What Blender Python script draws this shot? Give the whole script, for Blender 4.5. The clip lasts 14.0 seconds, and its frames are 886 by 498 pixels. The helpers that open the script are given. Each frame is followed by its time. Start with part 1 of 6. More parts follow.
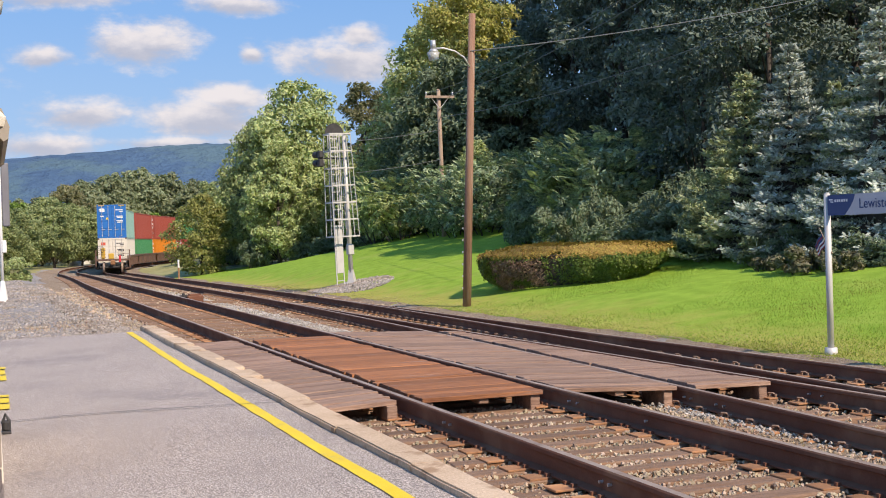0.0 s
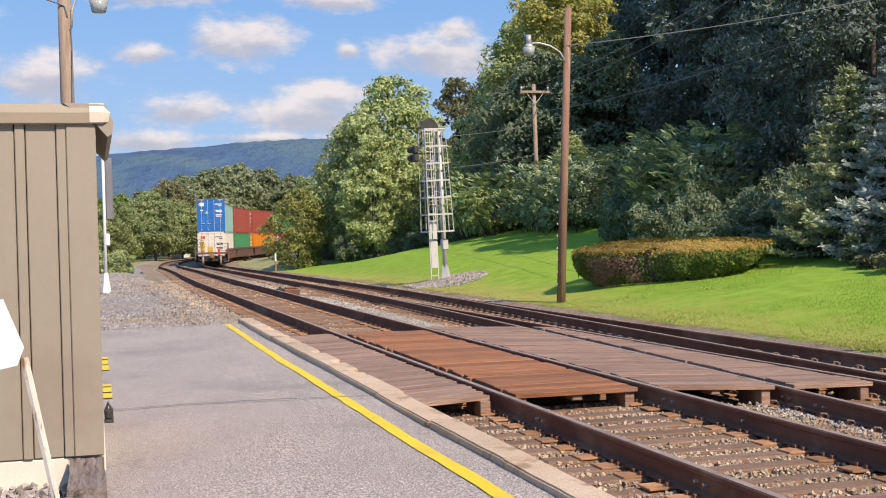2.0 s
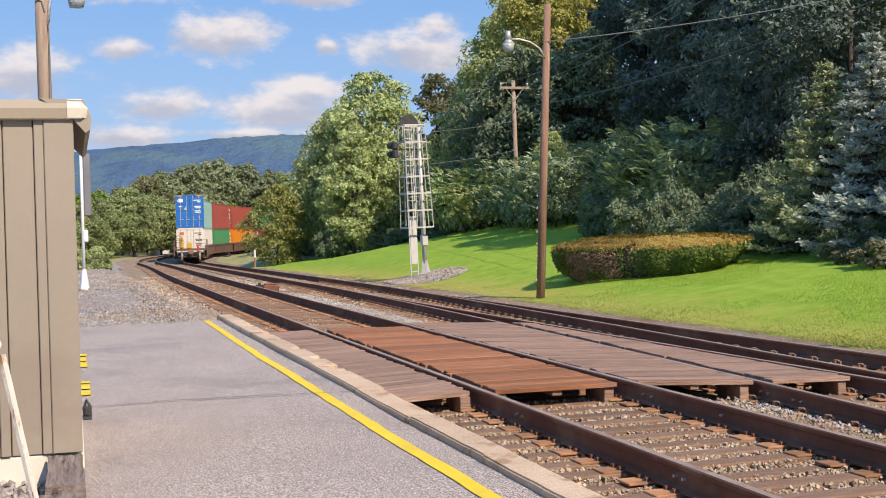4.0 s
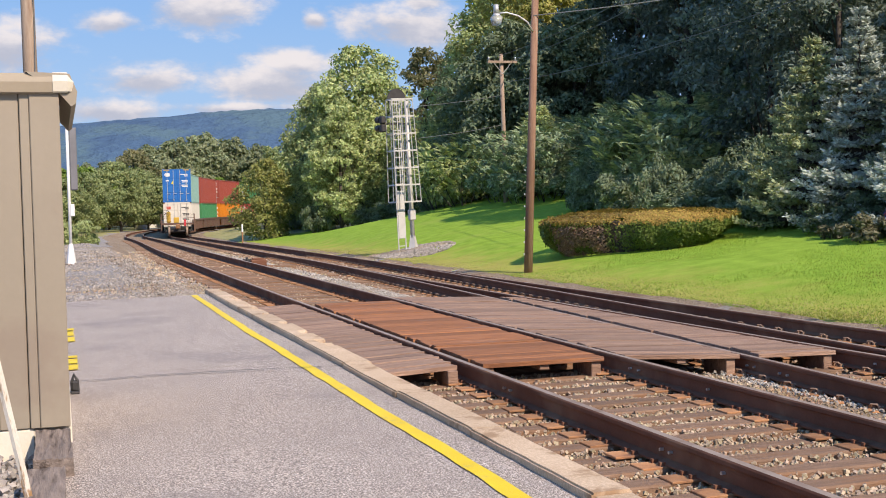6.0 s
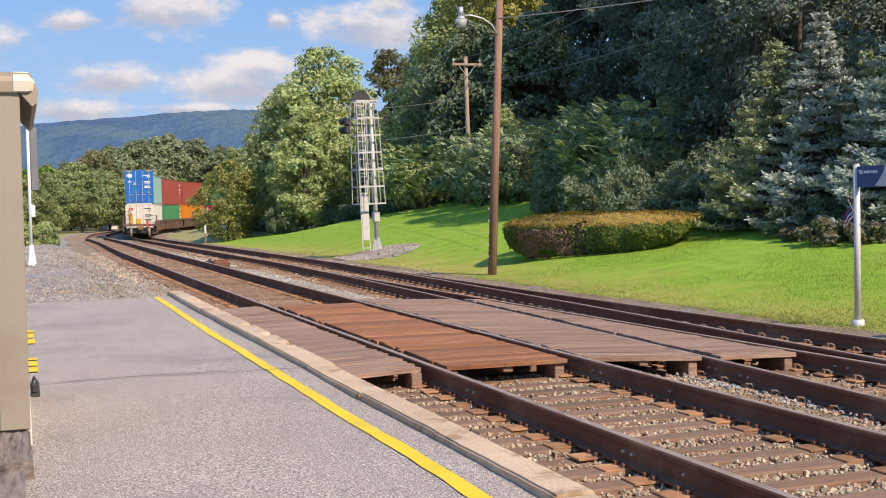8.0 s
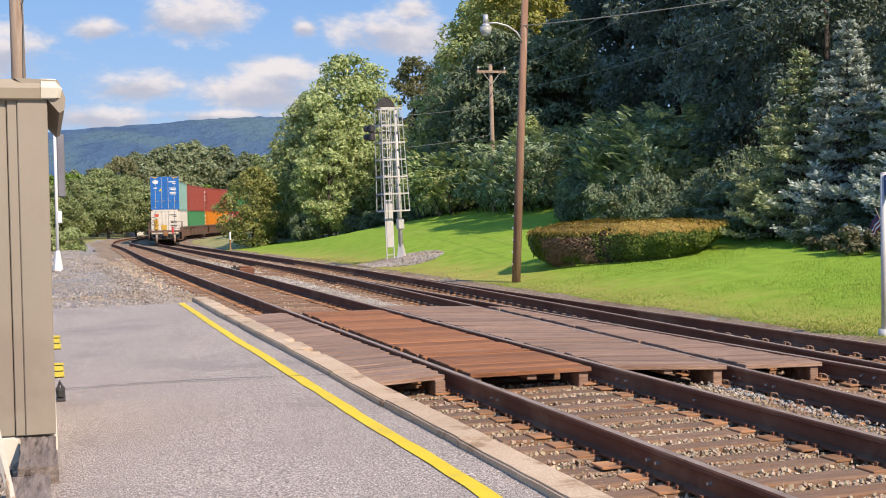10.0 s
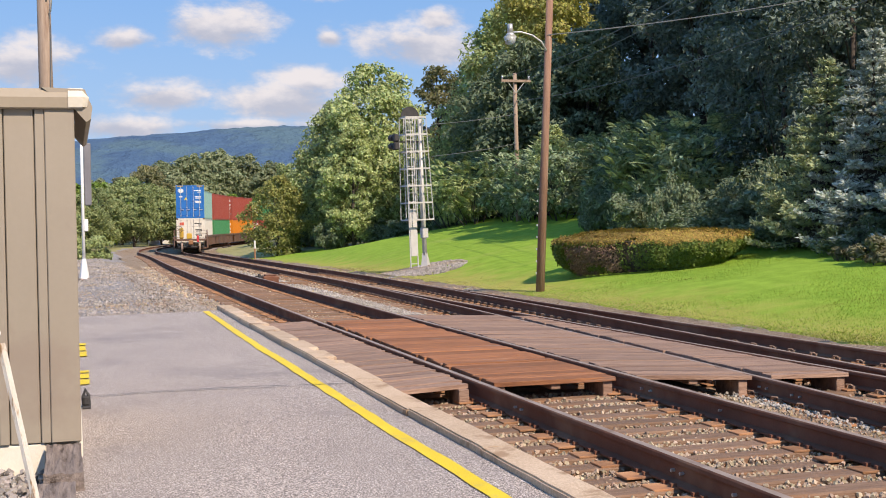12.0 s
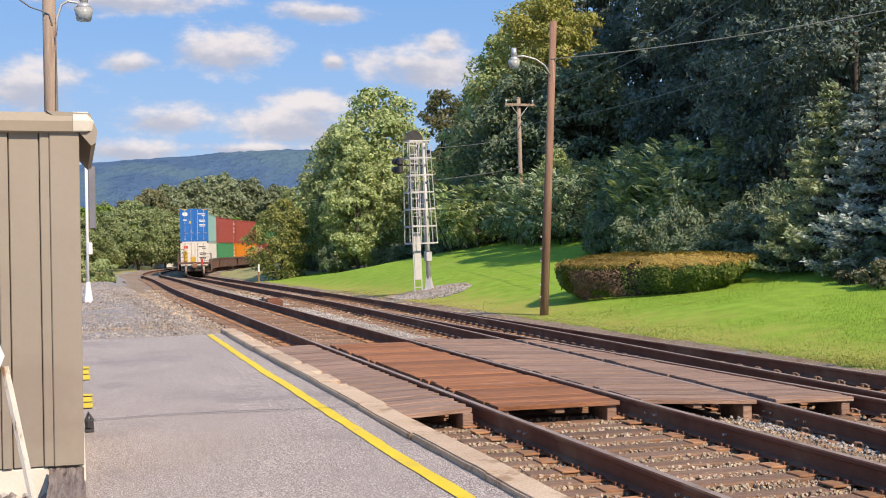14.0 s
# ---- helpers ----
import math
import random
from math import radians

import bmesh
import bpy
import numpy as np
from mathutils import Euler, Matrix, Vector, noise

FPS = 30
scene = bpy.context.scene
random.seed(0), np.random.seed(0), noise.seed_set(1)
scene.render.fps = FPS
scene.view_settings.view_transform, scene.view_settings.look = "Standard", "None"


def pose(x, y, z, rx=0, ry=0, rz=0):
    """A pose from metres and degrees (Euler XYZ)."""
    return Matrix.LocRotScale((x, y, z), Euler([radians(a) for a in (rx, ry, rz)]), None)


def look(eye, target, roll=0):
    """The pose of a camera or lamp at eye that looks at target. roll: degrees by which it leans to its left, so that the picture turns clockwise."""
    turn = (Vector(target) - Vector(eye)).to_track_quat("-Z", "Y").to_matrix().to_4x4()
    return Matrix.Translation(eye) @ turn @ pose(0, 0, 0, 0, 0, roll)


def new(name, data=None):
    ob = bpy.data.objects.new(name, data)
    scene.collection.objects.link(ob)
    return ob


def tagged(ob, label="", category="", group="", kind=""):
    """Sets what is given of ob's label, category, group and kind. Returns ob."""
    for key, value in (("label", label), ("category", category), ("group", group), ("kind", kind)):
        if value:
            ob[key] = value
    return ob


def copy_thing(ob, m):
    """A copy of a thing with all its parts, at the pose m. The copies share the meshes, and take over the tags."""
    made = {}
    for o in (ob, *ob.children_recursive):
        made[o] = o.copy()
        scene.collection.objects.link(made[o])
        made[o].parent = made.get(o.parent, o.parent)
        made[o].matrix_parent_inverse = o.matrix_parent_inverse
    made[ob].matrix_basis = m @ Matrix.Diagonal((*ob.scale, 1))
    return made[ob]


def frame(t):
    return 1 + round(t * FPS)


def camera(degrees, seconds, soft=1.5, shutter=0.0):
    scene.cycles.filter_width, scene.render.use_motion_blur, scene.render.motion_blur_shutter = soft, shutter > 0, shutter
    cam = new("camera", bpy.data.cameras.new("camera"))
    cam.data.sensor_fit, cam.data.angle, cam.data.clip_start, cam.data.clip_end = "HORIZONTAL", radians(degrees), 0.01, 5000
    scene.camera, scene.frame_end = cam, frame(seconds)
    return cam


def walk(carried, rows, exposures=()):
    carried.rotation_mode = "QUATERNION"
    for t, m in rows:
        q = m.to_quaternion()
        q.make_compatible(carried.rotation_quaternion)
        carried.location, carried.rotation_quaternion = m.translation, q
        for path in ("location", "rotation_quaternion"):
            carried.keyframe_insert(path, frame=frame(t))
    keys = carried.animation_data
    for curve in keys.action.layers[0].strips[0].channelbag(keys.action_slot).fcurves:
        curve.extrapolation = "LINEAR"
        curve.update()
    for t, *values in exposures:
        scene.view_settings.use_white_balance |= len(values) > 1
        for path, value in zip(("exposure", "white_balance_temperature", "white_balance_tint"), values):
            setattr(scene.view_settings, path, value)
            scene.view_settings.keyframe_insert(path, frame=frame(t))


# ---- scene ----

cam = camera(39.7, 14.0, soft=1.0)
EYE = (0.0, 0.0, 1.5)
PATH = [
    (0.0, -20.29, -0.57, 1.74), (0.5, -18.81, -0.22, 1.91), (1.0, -17.48, -0.12, 2.36), (1.5, -16.32, -0.55, 1.94),
    (2.0, -15.89, -0.67, 1.43), (2.5, -16.17, -0.72, 1.49), (3.0, -16.80, -0.78, 1.35), (5.5, -16.82, -1.29, 1.61),
    (6.0, -17.41, -2.09, 1.45), (6.5, -17.60, -2.17, 1.61), (7.0, -18.60, -2.06, 1.48), (7.5, -19.21, -1.93, 1.14),
    (8.0, -19.08, -2.03, 1.25), (10.5, -17.80, -1.52, 1.03), (11.0, -17.70, -1.40, 1.10), (11.5, -17.15, -1.31, 0.98),
    (12.0, -16.83, -1.23, 0.97), (12.5, -16.96, -0.93, 1.40), (13.0, -17.31, -0.78, 1.39), (13.5, -17.05, -0.69, 1.16),
    (14.0, -16.65, -0.13, 0.93)]
walk(cam, [(t, pose(*EYE, 90 + pitch, lean, yaw)) for t, yaw, pitch, lean in PATH], [(0.0, 0.3, 7700, 18), (14.0, 0.3, 7700, 18)])

# ---- light ----
SUN_AZ, SUN_EL = 159.0, 42.0      # degrees clockwise from +Y, degrees above the ground
az, el = radians(SUN_AZ), radians(SUN_EL)
to_sun = Vector((math.sin(az) * math.cos(el), math.cos(az) * math.cos(el), math.sin(el)))
sun_data = bpy.data.lights.new("sun", "SUN")
sun_data.energy, sun_data.angle, sun_data.color = 4.3, radians(0.5), (1.0, 0.94, 0.83)
sun_ob = new("sun", sun_data)
sun_ob.matrix_world = look(to_sun * 100, (0, 0, 0))


class Net:
    """Short-hand for a node tree."""

    def __init__(self, tree, fresh=True):
        self.t = tree
        if fresh:
            tree.nodes.clear()

    def n(self, kind, **kw):
        node = self.t.nodes.new(kind)
        for key, value in kw.items():
            if key in node.inputs.keys():
                node.inputs[key].default_value = value
            else:
                setattr(node, key, value)
        return node

    def link(self, a, b):
        self.t.links.new(a, b)

    def put(self, value, socket):
        if hasattr(value, "is_output"):
            self.t.links.new(value, socket)
        else:
            socket.default_value = value

    def math(self, op, a, b=None, c=None, clamp=False):
        m = self.n("ShaderNodeMath", operation=op, use_clamp=clamp)
        self.put(a, m.inputs[0])
        if b is not None:
            self.put(b, m.inputs[1])
        if c is not None:
            self.put(c, m.inputs[2])
        return m.outputs[0]

    def noise(self, vec, scale, detail=3.0, rough=0.55):
        k = self.n("ShaderNodeTexNoise")
        k.inputs["Scale"].default_value, k.inputs["Detail"].default_value, k.inputs["Roughness"].default_value = scale, detail, rough
        if vec is not None:
            self.link(vec, k.inputs["Vector"])
        return k.outputs["Fac"]

    def mix(self, fac, a, b, blend="MIX"):
        m = self.n("ShaderNodeMix", data_type="RGBA", blend_type=blend)
        self.put(fac, m.inputs[0])
        self.put(a, m.inputs[6])
        self.put(b, m.inputs[7])
        return m.outputs[2]

    def smooth(self, value, lo, hi):
        m = self.n("ShaderNodeMapRange", interpolation_type="SMOOTHSTEP")
        self.put(value, m.inputs[0])
        m.inputs[1].default_value, m.inputs[2].default_value = lo, hi
        return m.outputs[0]


def make_world():
    world = bpy.data.worlds.new("sky")
    scene.world = world
    world.use_nodes = True
    k = Net(world.node_tree)
    sky = k.n("ShaderNodeTexSky", sky_type="NISHITA", sun_disc=False)
    sky.sun_elevation, sky.sun_rotation = el, az
    sky.air_density, sky.dust_density, sky.ozone_density = 1.0, 0.6, 2.0
    geo = k.n("ShaderNodeTexCoord")
    sep = k.n("ShaderNodeSeparateXYZ")
    k.link(geo.outputs["Generated"], sep.inputs[0])
    ahead = k.math("MAXIMUM", sep.outputs[1], 0.05)
    u = k.math("DIVIDE", sep.outputs[0], ahead)
    v = k.math("DIVIDE", sep.outputs[2], ahead)
    uv = k.n("ShaderNodeCombineXYZ")
    k.link(u, uv.inputs[0])
    k.link(v, uv.inputs[1])
    # fair-weather clouds: middle and half width and height, as slopes seen from the platform
    clouds = [(0.114, 0.162, 0.052, 0.021), (0.045, 0.148, 0.026, 0.011), (0.200, 0.195, 0.048, 0.010), (0.285, 0.152, 0.066, 0.023),
              (0.299, 0.173, 0.024, 0.015), (0.072, 0.105, 0.044, 0.014), (0.168, 0.103, 0.066, 0.022), (0.188, 0.118, 0.036, 0.015),
              (0.044, 0.080, 0.046, 0.011), (-0.034, 0.130, 0.046, 0.023), (0.040, 0.199, 0.085, 0.013), (0.207, 0.154, 0.013, 0.009),
              (0.137, 0.081, 0.075, 0.008), (-0.15, 0.18, 0.07, 0.03), (0.62, 0.32, 0.12, 0.04), (0.1, 0.30, 0.12, 0.03), (-0.4, 0.25, 0.15, 0.05)]
    stretch = k.n("ShaderNodeMapping")
    stretch.inputs["Scale"].default_value = (1, 1.9, 1)
    k.link(uv.outputs[0], stretch.inputs[0])
    billow = k.noise(stretch.outputs[0], 24.0, 7.0, 0.6)
    coarse = k.noise(stretch.outputs[0], 9.0, 3.0, 0.5)
    total, base = None, None
    for cu, cv, hu, hv in clouds:
        shift = k.n("ShaderNodeVectorMath", operation="SUBTRACT")
        k.link(uv.outputs[0], shift.inputs[0])
        shift.inputs[1].default_value = (cu, cv, 0)
        size = k.n("ShaderNodeVectorMath", operation="MULTIPLY")
        k.link(shift.outputs[0], size.inputs[0])
        size.inputs[1].default_value = (1 / hu, 1 / hv, 0)
        far = k.n("ShaderNodeVectorMath", operation="LENGTH")
        k.link(size.outputs[0], far.inputs[0])
        body = k.math("SUBTRACT", 1.0, far.outputs["Value"])
        high = k.n("ShaderNodeSeparateXYZ")
        k.link(size.outputs[0], high.inputs[0])
        lift = k.math("MULTIPLY", k.math("MAXIMUM", body, 0.0), high.outputs[1])
        total = body if total is None else k.math("MAXIMUM", total, body)
        base = lift if base is None else k.math("ADD", base, lift)
    dense = k.math("ADD", k.math("MAXIMUM", total, -0.6), k.math("MULTIPLY_ADD", billow, 2.2, -1.15))
    dense = k.math("ADD", dense, k.math("MULTIPLY_ADD", coarse, 1.0, -0.5))
    mask = k.smooth(dense, -0.25, 0.62)
    lit = k.smooth(k.math("ADD", k.math("MULTIPLY", base, 1.3), k.math("MULTIPLY_ADD", billow, 1.5, -0.7)), -0.25, 0.45)
    white = k.mix(lit, (2.5, 2.95, 3.85, 1), (4.35, 4.6, 5.05, 1))
    haze = k.smooth(sep.outputs[2], 0.22, 0.02)
    clear = k.mix(0.78, sky.outputs[0], (0.60, 2.08, 4.95, 1))
    blue = k.mix(k.math("MULTIPLY", haze, 0.5), clear, (2.1, 3.4, 5.1, 1))
    out = k.mix(k.math("MULTIPLY", mask, 0.92), blue, white)
    bg = k.n("ShaderNodeBackground", Strength=0.15)
    k.link(out, bg.inputs[0])
    end = k.n("ShaderNodeOutputWorld")
    k.link(bg.outputs[0], end.inputs[0])


make_world()

# ---- materials ----


def surface(name, a, b, scale=6.0, rough=0.8, metal=0.0, bump=0.3, grain=60.0, stain=None, stretch=(1, 1, 1), spread=0.0, world_space=False, detail=4.0,
            island=0.0, translucent=0.0, bump_dist=0.01, speck=0.0, speck_scale=150.0, stain_scale=1.3, stain_lo=0.5, stain_hi=0.7, spec=0.5):
    """A rough solid surface: two tones by a coarse and a fine noise, a stain, relief; spread varies it from piece to piece."""
    m = bpy.data.materials.new(name)
    m.use_nodes = True
    k = Net(m.node_tree)
    co = k.n("ShaderNodeTexCoord")
    where = co.outputs["Object"]
    if world_space:
        where = k.n("ShaderNodeNewGeometry").outputs["Position"]
    mp = k.n("ShaderNodeMapping")
    mp.inputs["Scale"].default_value = stretch
    k.link(where, mp.inputs[0])
    vec = mp.outputs[0]
    if spread > 0 and not world_space:
        info = k.n("ShaderNodeObjectInfo")
        add = k.n("ShaderNodeVectorMath", operation="ADD")
        k.link(vec, add.inputs[0])
        comb = k.n("ShaderNodeCombineXYZ")
        k.link(k.math("MULTIPLY", info.outputs["Random"], 37.0), comb.inputs[0])
        k.link(k.math("MULTIPLY", info.outputs["Random"], 11.0), comb.inputs[1])
        k.link(comb.outputs[0], add.inputs[1])
        vec = add.outputs[0]
    big = k.noise(vec, scale, detail)
    fine = k.noise(vec, grain, 3.0, 0.65)
    fac = k.math("ADD", k.math("MULTIPLY_ADD", big, 1.6, -0.45), k.math("MULTIPLY_ADD", fine, 0.9, -0.3), clamp=True)
    col = k.mix(fac, (*a, 1), (*b, 1))
    if speck > 0:
        grit = k.noise(vec, speck_scale, 2.0, 0.8)
        col = k.mix(k.math("MULTIPLY", k.smooth(grit, 0.51, 0.60), speck), col, (*[min(1.0, c * 1.9) for c in b], 1))
        col = k.mix(k.math("MULTIPLY", k.smooth(grit, 0.49, 0.40), speck), col, (*[c * 0.42 for c in a], 1))
    if stain:
        spot = k.smooth(k.noise(vec, stain_scale, 5.0, 0.65), stain_lo, stain_hi)
        col = k.mix(spot, col, (*stain, 1))
    if spread > 0:
        info = k.n("ShaderNodeObjectInfo")
        hsv = k.n("ShaderNodeHueSaturation")
        k.link(col, hsv.inputs["Color"])
        k.link(k.math("MULTIPLY_ADD", info.outputs["Random"], 2 * spread, 1 - spread), hsv.inputs["Value"])
        col = hsv.outputs[0]
    if island > 0:
        geo = k.n("ShaderNodeNewGeometry")
        hsv = k.n("ShaderNodeHueSaturation")
        k.link(col, hsv.inputs["Color"])
        r = geo.outputs["Random Per Island"]
        k.link(k.math("MULTIPLY_ADD", r, 2 * island, 1 - island), hsv.inputs["Value"])
        k.link(k.math("MULTIPLY_ADD", k.math("FRACT", k.math("MULTIPLY", r, 7.3)), 0.05, 0.475), hsv.inputs["Hue"])
        col = hsv.outputs[0]
    p = k.n("ShaderNodeBsdfPrincipled")
    k.link(col, p.inputs["Base Color"])
    p.inputs["Metallic"].default_value = metal
    p.inputs["Specular IOR Level"].default_value = spec
    k.link(k.math("MULTIPLY_ADD", fine, 0.3, rough - 0.15, clamp=True), p.inputs["Roughness"])
    if bump > 0:
        bp = k.n("ShaderNodeBump", Strength=bump, Distance=bump_dist)
        k.link(k.math("ADD", fine, big), bp.inputs["Height"])
        k.link(bp.outputs[0], p.inputs["Normal"])
    end = k.n("ShaderNodeOutputMaterial")
    shade = p.outputs[0]
    if translucent > 0:
        p.inputs["Specular IOR Level"].default_value = 0.25
        tr = k.n("ShaderNodeBsdfTranslucent")
        k.link(k.mix(0.35, col, (0.30, 0.38, 0.03, 1)), tr.inputs[0])
        ms = k.n("ShaderNodeMixShader")
        ms.inputs[0].default_value = translucent
        k.link(shade, ms.inputs[1])
        k.link(tr.outputs[0], ms.inputs[2])
        shade = ms.outputs[0]
    k.link(shade, end.inputs[0])
    return m


def painted(name, rgb, rough=0.45, worn=(0.16, 0.09, 0.05), wear=0.62, metal=0.0):
    return surface(name, tuple(c * 0.9 for c in rgb), tuple(min(1, c * 1.08) for c in rgb), 1.2, rough, metal, 0.08, 40, worn, stain_scale=2.5, stain_lo=wear, stain_hi=wear + 0.12)


M = {}
M["asphalt"] = surface("asphalt", (0.255, 0.212, 0.188), (0.395, 0.336, 0.300), 0.8, 0.9, 0, 0.8, 70, (0.265, 0.228, 0.215), stain_scale=0.45, bump_dist=0.01, speck=0.9, speck_scale=90.0)


def add_chips(m):
    """Pale and dark stone chips showing in the worn asphalt."""
    k = Net(m.node_tree, False)
    p = next(n for n in k.t.nodes if n.type == "BSDF_PRINCIPLED")
    ground = p.inputs["Base Color"].links[0].from_socket
    pos = k.n("ShaderNodeNewGeometry").outputs["Position"]
    for scale, lo, tone in ((78.0, 0.80, (0.80, 0.75, 0.70, 1)), (48.0, 0.92, (0.88, 0.83, 0.78, 1)), (58.0, 0.86, (0.10, 0.085, 0.08, 1))):
        cell = k.n("ShaderNodeTexVoronoi")
        cell.inputs["Scale"].default_value = scale
        k.link(pos, cell.inputs["Vector"])
        sep = k.n("ShaderNodeSeparateColor")
        k.link(cell.outputs["Color"], sep.inputs[0])
        pick = k.math("MULTIPLY", k.math("GREATER_THAN", sep.outputs[0], lo), k.smooth(cell.outputs["Distance"], 0.42, 0.25))
        ground = k.mix(k.math("MULTIPLY", pick, 0.75), ground, tone)
    k.link(ground, p.inputs["Base Color"])


add_chips(M["asphalt"])
M["yellow"] = surface("yellow_paint", (0.72, 0.50, 0.02), (0.86, 0.64, 0.03), 3, 0.6, 0, 0.3, 120, (0.62, 0.47, 0.10), stain_scale=4, stain_lo=0.58)
M["kerb"] = surface("kerb_stone", (0.45, 0.31, 0.20), (0.62, 0.465, 0.335), 2, 0.9, 0, 0.7, 40, (0.33, 0.21, 0.125), spread=0.12, stain_scale=2.6, stain_lo=0.55, stain_hi=0.68, speck=0.15, speck_scale=60)
M["stone"] = surface("ballast_stone", (0.29, 0.21, 0.14), (0.54, 0.44, 0.33), 0.9, 0.9, 0, 0.5, 50, (0.28, 0.17, 0.10), stain_scale=0.5, island=0.32, world_space=True)
M["gravel_stone"] = surface("gravel_stone", (0.21, 0.185, 0.165), (0.43, 0.39, 0.365), 0.9, 0.9, 0, 0.5, 50, (0.33, 0.25, 0.17), stain_scale=0.3, island=0.3, world_space=True)
M["clean_stone"] = surface("clean_ballast_stone", (0.26, 0.235, 0.21), (0.50, 0.465, 0.43), 0.9, 0.9, 0, 0.5, 50, island=0.3, world_space=True)
M["bed"] = surface("ballast_bed", (0.17, 0.112, 0.072), (0.48, 0.37, 0.265), 16, 0.95, 0, 1.0, 30, (0.22, 0.13, 0.07), stain_scale=0.35, world_space=True, bump_dist=0.05)
M["gravel"] = surface("gravel_yard", (0.17, 0.155, 0.15), (0.46, 0.43, 0.42), 12, 0.95, 0, 1.0, 28, (0.30, 0.25, 0.18), stain_scale=0.12, world_space=True, bump_dist=0.05)
M["tie"] = surface("tie_wood", (0.145, 0.083, 0.052), (0.30, 0.187, 0.125), 3, 0.9, 0, 0.7, 30, (0.24, 0.12, 0.06), stretch=(1, 9, 4), spread=0.25, stain_scale=1.0)
M["rust"] = surface("rusty_steel", (0.30, 0.132, 0.06), (0.47, 0.25, 0.13), 6, 0.9, 0.1, 0.5, 60, (0.2, 0.10, 0.06), spread=0.3, stain_scale=5)
M["rail"] = surface("rail_steel", (0.125, 0.054, 0.036), (0.235, 0.105, 0.07), 2, 0.9, 0.0, 0.25, 70, (0.26, 0.145, 0.095), stain_scale=0.7, world_space=True, spec=0.12)
M["rail_top"] = surface("polished_rail_head", (0.25, 0.175, 0.135), (0.44, 0.35, 0.29), 3, 0.62, 0.2, 0.1, 90, (0.24, 0.165, 0.125), stain_scale=2, world_space=True)
M["spike"] = surface("spike_steel", (0.22, 0.13, 0.085), (0.42, 0.30, 0.23), 9, 0.7, 0.3, 0.2, 90)
M["plank"] = surface("plank_grey_brown", (0.17, 0.094, 0.064), (0.47, 0.31, 0.23), 3.2, 0.9, 0, 1.0, 14, (0.15, 0.08, 0.055), stretch=(0.7, 9, 6), spread=0.15, stain_scale=0.8)
M["plank_red"] = surface("plank_red_brown", (0.165, 0.060, 0.028), (0.47, 0.195, 0.085), 3.2, 0.9, 0, 0.9, 14, (0.30, 0.19, 0.15), stretch=(0.7, 9, 6), spread=0.26, stain_scale=0.7, stain_lo=0.6)
M["old_wood"] = surface("weathered_wood", (0.13, 0.10, 0.088), (0.34, 0.275, 0.24), 3, 0.95, 0, 1.0, 10, (0.07, 0.05, 0.042), stretch=(9, 1, 9), stain_scale=2)
M["pole"] = surface("pole_wood", (0.19, 0.10, 0.065), (0.34, 0.20, 0.14), 2, 0.9, 0, 0.6, 18, (0.36, 0.28, 0.22), stretch=(6, 6, 0.5), stain_scale=1.2, stain_lo=0.55)
M["pole_tan"] = surface("pole_wood_bleached", (0.24, 0.17, 0.125), (0.43, 0.33, 0.26), 2, 0.9, 0, 0.6, 18, (0.22, 0.14, 0.1), stretch=(6, 6, 0.5), stain_scale=1.2, stain_lo=0.55)
M["siding"] = surface("tan_siding", (0.288, 0.246, 0.192), (0.328, 0.281, 0.222), 0.9, 0.6, 0, 0.06, 25, (0.27, 0.22, 0.175), stain_scale=1.2)
M["trim"] = surface("cream_trim", (0.62, 0.57, 0.47), (0.72, 0.67, 0.58), 1.4, 0.55, 0, 0.06, 25, (0.5, 0.44, 0.35), stain_scale=2)
M["fascia"] = surface("tan_fascia", (0.30, 0.25, 0.18), (0.36, 0.30, 0.225), 0.9, 0.5, 0, 0.06, 25)
M["cream"] = surface("cream_foundation", (0.66, 0.60, 0.50), (0.78, 0.72, 0.62), 2, 0.8, 0, 0.2, 40)
M["white"] = surface("white_paint", (0.74, 0.74, 0.74), (0.84, 0.84, 0.83), 2, 0.5, 0, 0.08, 60, (0.55, 0.53, 0.5), stain_scale=4, stain_lo=0.6)
M["stake"] = surface("peeling_white_wood", (0.55, 0.50, 0.42), (0.72, 0.68, 0.62), 5, 0.8, 0, 0.4, 40, (0.33, 0.19, 0.09), stretch=(3, 3, 0.8), stain_scale=4, stain_lo=0.52, stain_hi=0.62)
M["galv"] = surface("galvanised_steel", (0.42, 0.43, 0.44), (0.62, 0.63, 0.64), 4, 0.45, 0.5, 0.1, 60, (0.7, 0.7, 0.7), stain_scale=3)
M["silver"] = surface("silver_paint", (0.46, 0.45, 0.44), (0.64, 0.63, 0.62), 3, 0.5, 0.15, 0.1, 60, (0.42, 0.38, 0.35), stain_scale=3, stain_lo=0.62)
M["dark"] = surface("dark_steel", (0.025, 0.024, 0.026), (0.06, 0.058, 0.06), 4, 0.6, 0.2, 0.2, 60)
M["board_grey"] = surface("grey_board", (0.15, 0.15, 0.17), (0.21, 0.21, 0.23), 2, 0.6, 0, 0.05, 40)
M["cable"] = surface("cable_rubber", (0.10, 0.11, 0.12), (0.20, 0.21, 0.22), 3, 0.6, 0, 0.1, 60)
M["blue_sign"] = surface("blue_sign_enamel", (0.012, 0.045, 0.16), (0.018, 0.06, 0.20), 2, 0.35, 0, 0.03, 50)
M["grey_sign"] = surface("silver_sign_enamel", (0.46, 0.47, 0.50), (0.54, 0.55, 0.58), 2, 0.35, 0, 0.03, 50)
